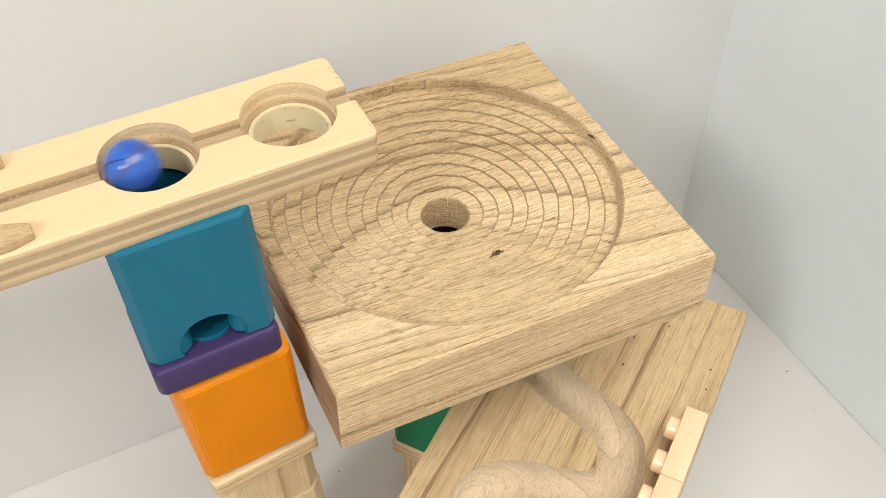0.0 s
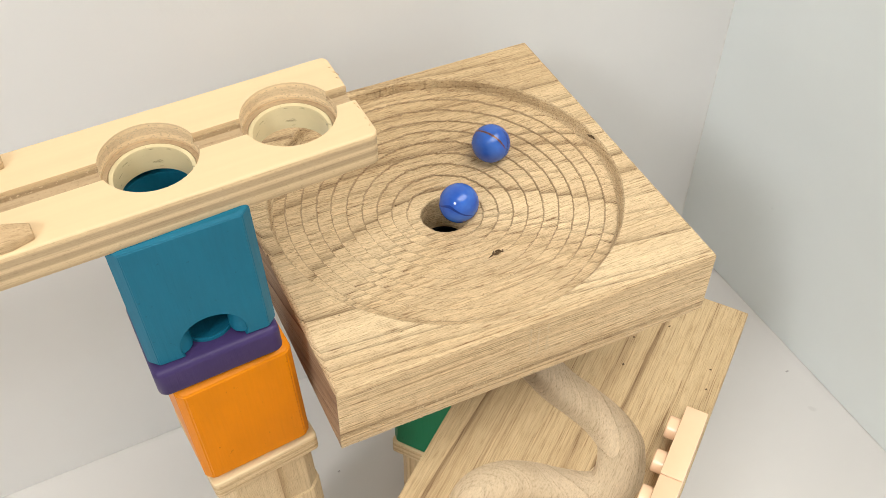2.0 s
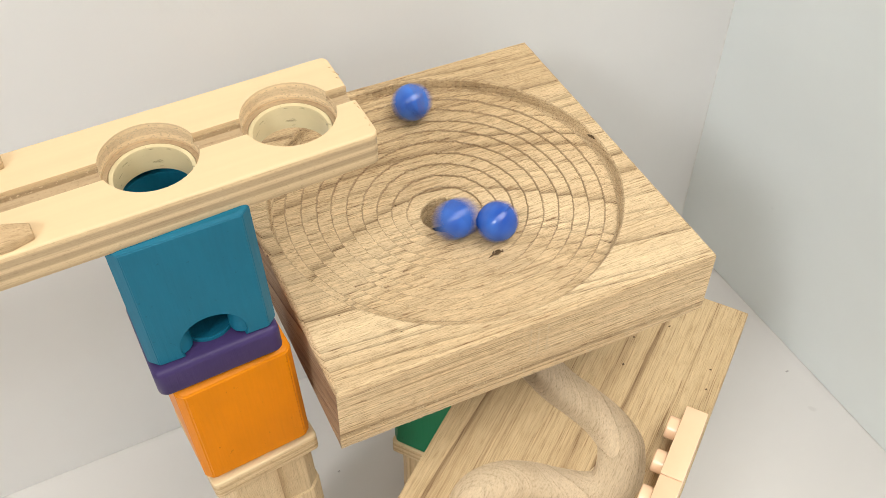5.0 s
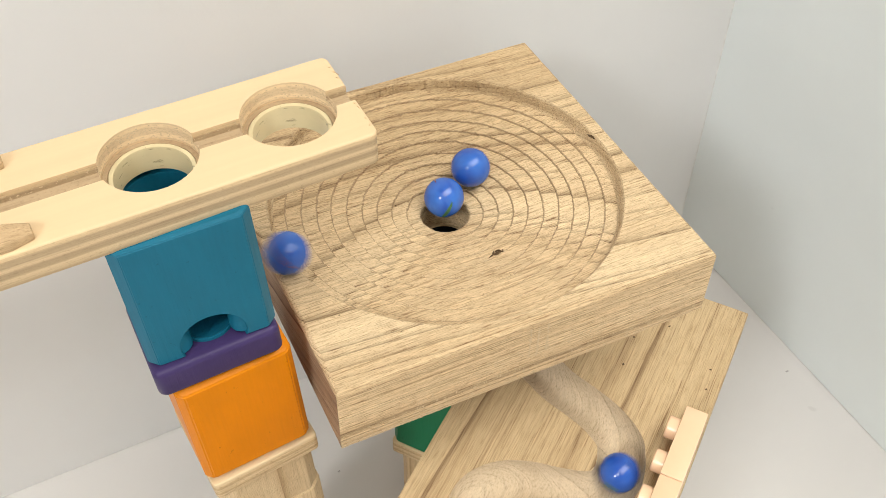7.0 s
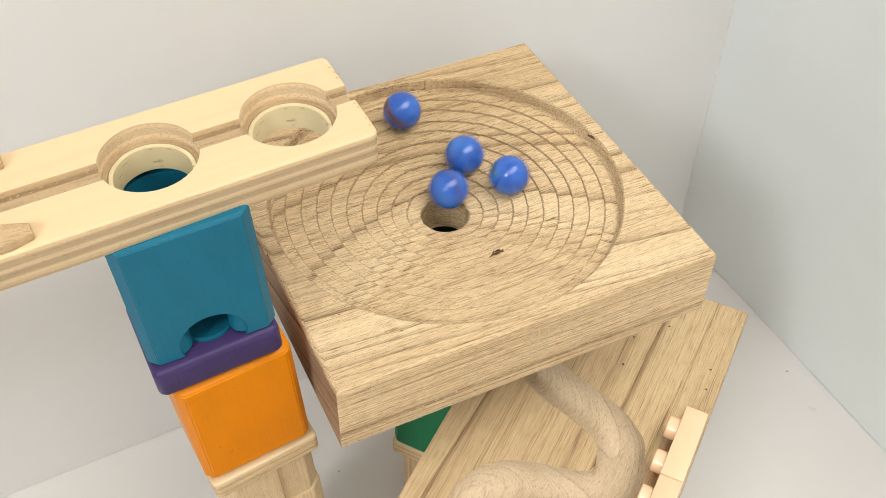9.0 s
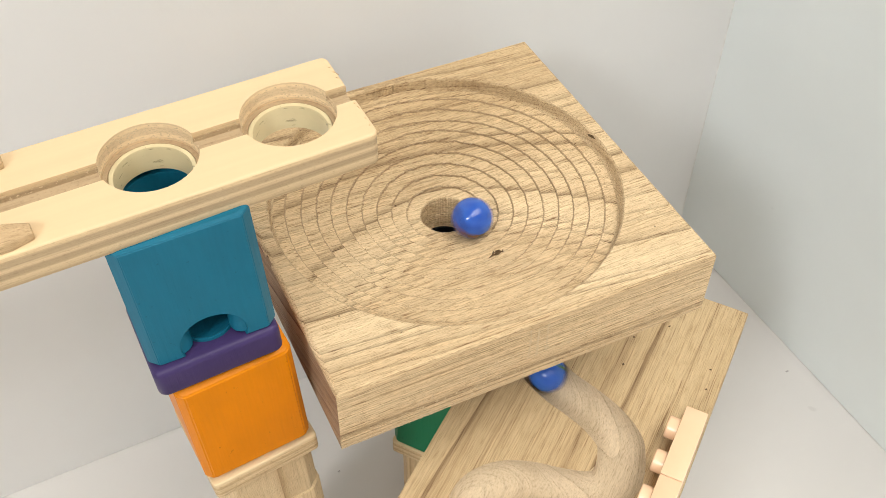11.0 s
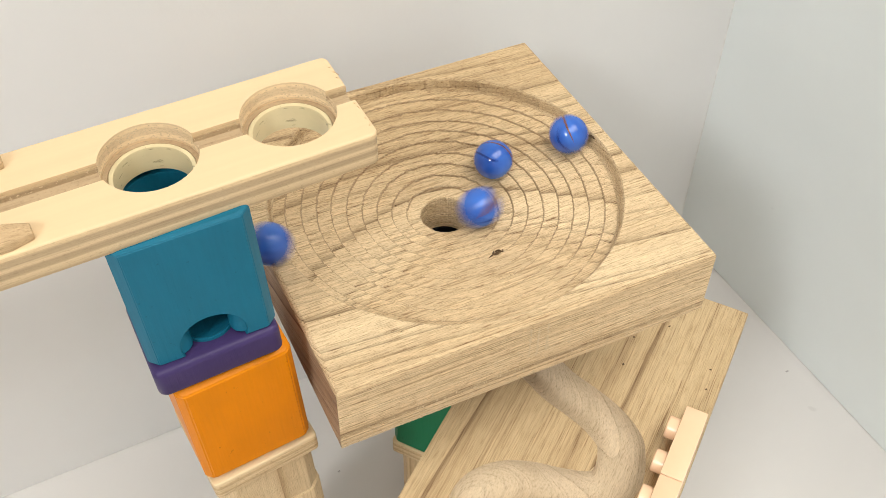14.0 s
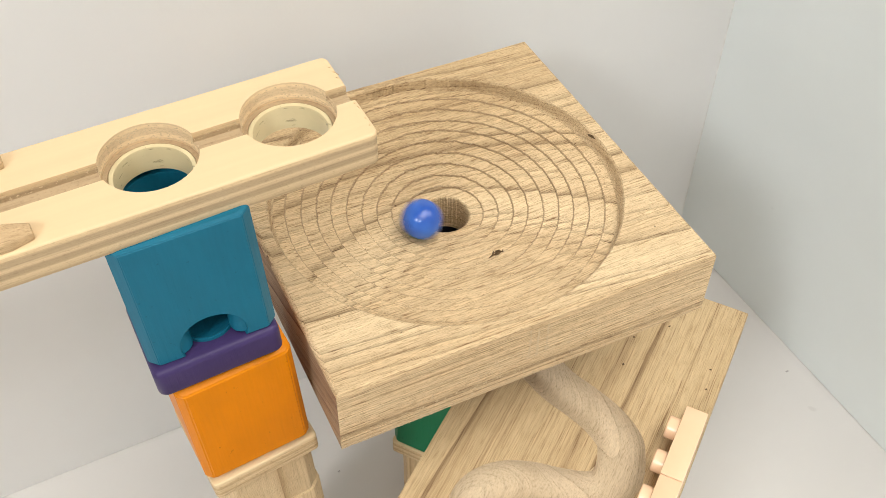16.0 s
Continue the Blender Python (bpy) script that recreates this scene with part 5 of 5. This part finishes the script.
    walk(MARBLES[10], rolled(11, (0, -488.6, -42.6, 84.5), (11.4, -488.6, -42.6, 84.5), (11.6, -464.7, -41.9, 84.8), (11.7, -409.7, -40.2, 85.4), (11.8, -354.7, -38.5, 86.1), (11.9, -299.8, -36.8, 86.8), (12, -244.8, -35.1, 87.4), (12.1, -189.8, -33.4, 88.1), (12.2, -134.9, -31.7, 89.5), (12.3, -111.9, -30.7, 80.0), (12.348, -108.8, -30.4, 69.9), (12.388, -107.3, -32.4, 49.6), (12.443, -106.3, -32.2, 29.1), (12.52, -92.3, -32.4, 29.0), (12.6, -67.0, -12.5, 7.9), (12.7, -19.5, -9.6, -4.8), (12.8, 24.0, -3.7, -4.5), (12.9, 60.9, 8.7, 2.4), (13, 46.3, 12.9, -0.5), (13.1, 31.6, 14.9, -2.8), (13.2, 9.2, 13.6, -5.7), (13.3, -14.0, 6.9, -5.8), (13.4, -25.1, -5.2, -4.1), (13.5, -21.5, -11.9, -4.4), (13.6, -6.5, -14.7, -5.8), (13.7, 13.6, -12.0, -5.5), (13.8, 24.6, -4.3, -4.2), (13.9, 28.0, 4.0, -3.8), (14, 26.4, 10.8, -3.8), (14.1, 18.7, 14.0, -4.7), (14.2, 7.9, 12.8, -5.8), (14.3, -3.3, 2.2, -9.8), (14.4, 8.3, -0.7, -7.0), (14.5, 13.8, 2.2, -5.9), (14.6, 7.0, 6.9, -6.8), (14.7, -2.7, 5.5, -7.9), (14.8, 0.0, 0.0, -12.0), (14.85, 0.0, 0.0, -30.0), (14.9, 0.0, 0.0, -55.0), (14.96, 0.0, 0.0, -74.5), (15.073, 12.5, -12.8, -80.9), (15.187, 18.6, -24.8, -80.9), (15.3, 25.7, -40.8, -80.9), (15.4, 34.7, -68.3, -80.9), (15.5, 35.4, -89.9, -80.9), (15.6, 11.4, -101.4, -80.9), (15.7, -10.8, -85.4, -80.9), (15.8, -29.0, -86.7, -80.9), (15.92, -33.5, -99.7, -80.9), (16, -33.5, -99.7, -80.9)))
    walk(MARBLES[11], rolled(12, (0, -505.8, -43.1, 84.3), (12.5, -505.8, -43.1, 84.3), (12.7, -504.1, -43.1, 84.3), (12.8, -449.2, -41.4, 85.0), (12.9, -394.2, -39.7, 85.6), (13, -339.2, -38.0, 86.3), (13.1, -284.2, -36.3, 86.9), (13.2, -229.3, -34.6, 87.6), (13.3, -174.3, -32.9, 88.2), (13.4, -119.3, -31.2, 88.9), (13.5, -113.5, -30.8, 81.6), (13.531, -108.8, -30.4, 69.9), (13.556, -107.3, -32.4, 49.6), (13.591, -106.3, -32.2, 29.1), (13.64, -92.3, -32.4, 29.0), (13.7, -55.9, -6.7, 0.9), (13.8, -9.9, -11.7, -5.8), (13.9, 44.2, -11.5, -0.9), (14, 58.7, 6.7, 1.1), (14.1, 58.0, 14.7, 1.3), (14.2, 52.7, 28.6, 1.4), (14.3, 37.0, 37.7, 0.1), (14.4, 15.1, 38.8, -1.8), (14.5, -1.8, 31.8, -3.0), (14.6, -19.7, 13.9, -4.5), (14.7, -26.9, -7.2, -3.8), (14.8, -22.1, -23.6, -3.0), (14.9, -8.4, -34.0, -2.8), (15, 8.3, -31.3, -3.0), (15.1, 22.9, -16.9, -3.8), (15.2, 31.3, -1.4, -3.1), (15.3, 25.7, 15.5, -3.5), (15.4, 12.0, 27.9, -3.4), (15.5, 0.2, 29.2, -3.8), (15.6, -12.9, 27.2, -3.5), (15.7, -22.0, 22.1, -3.1), (15.8, -25.4, 14.2, -3.8), (15.9, -25.1, 5.8, -4.0), (16, -13.5, -6.2, -5.8)))
    walk(MARBLES[12], rolled(13, (0, -523.0, -43.7, 84.1), (12.6, -523.0, -43.7, 84.1), (12.8, -514.7, -43.4, 84.2), (12.9, -459.7, -41.7, 84.9), (13, -404.7, -40.0, 85.5), (13.1, -349.7, -38.3, 86.2), (13.2, -294.8, -36.6, 86.8), (13.3, -239.8, -34.9, 87.5), (13.4, -184.8, -33.2, 88.1), (13.5, -129.9, -31.5, 90.0), (13.6, -109.3, -30.5, 72.7), (13.627, -108.8, -30.4, 69.9), (13.663, -107.3, -32.4, 49.6), (13.717, -106.3, -32.2, 29.1), (13.78, -92.3, -32.4, 29.0), (13.8, -77.4, -5.3, 8.0), (13.9, -37.6, -8.2, -2.0), (14, 9.8, -9.7, -6.0), (14.1, 48.0, 2.7, -0.5), (14.2, 61.2, -0.0, 1.7), (14.3, 59.3, 7.7, 1.3), (14.4, 53.5, 22.1, 1.0), (14.5, 48.7, 32.1, 1.0), (14.6, 41.0, 41.3, 1.0), (14.7, 34.4, 47.7, 1.1), (14.8, 29.1, 50.3, 1.0), (14.9, 19.0, 44.9, -0.3), (15, 9.3, 33.2, -2.8), (15.1, -1.2, 13.0, -6.2), (15.2, 3.7, -4.1, -8.4), (15.3, 20.3, -8.8, -4.8), (15.4, 28.6, -8.3, -3.6), (15.5, 26.9, -5.8, -3.9), (15.6, 17.6, -2.3, -5.7), (15.7, 2.1, 2.9, -10.1), (15.8, 0.0, 0.0, -12.0), (15.85, 0.0, 0.0, -30.0), (15.9, 0.0, 0.0, -55.0), (15.96, 0.0, 0.0, -74.5), (16, 0.0, 0.0, -74.5)))
    walk(MARBLES[13], rolled(14, (0, -540.2, -44.2, 83.9), (12.7, -540.2, -44.2, 83.9), (12.9, -519.6, -43.6, 84.1), (13, -464.7, -41.9, 84.8), (13.1, -409.7, -40.2, 85.4), (13.2, -354.7, -38.5, 86.1), (13.3, -299.8, -36.8, 86.8), (13.4, -244.8, -35.1, 87.4), (13.5, -189.8, -33.4, 88.1), (13.6, -134.9, -31.7, 89.5), (13.7, -111.9, -30.6, 76.5), (13.736, -108.8, -30.4, 69.9), (13.784, -107.3, -32.4, 49.6), (13.856, -106.3, -32.2, 29.1), (13.94, -92.3, -32.4, 29.0), (14, -73.7, -7.0, 8.0), (14.1, -28.3, -12.6, -3.2), (14.2, 17.1, -13.0, -4.8), (14.3, 55.1, -19.0, 1.0), (14.4, 53.9, -26.0, 1.3), (14.5, 51.0, -28.0, 1.0), (14.6, 44.9, -25.9, 0.0), (14.7, 32.0, -20.3, -2.0), (14.8, 19.0, -11.1, -4.8), (14.9, 0.0, 0.0, -12.0), (14.95, 0.0, 0.0, -30.0), (15, 0.0, 0.0, -55.0), (15.06, 0.0, 0.0, -74.5), (15.13, 12.8, -13.3, -80.9), (15.2, 30.0, -28.0, -72.0), (15.3, 58.0, -47.1, -72.0), (15.4, 79.1, -55.7, -72.0), (15.5, 89.4, -72.0, -72.0), (15.6, 105.3, -93.5, -100.0), (15.7, 122.5, -130.9, -165.0), (15.8, 128.2, -170.5, -214.0), (16, 104.5, -204.5, -214.0)))


motions()
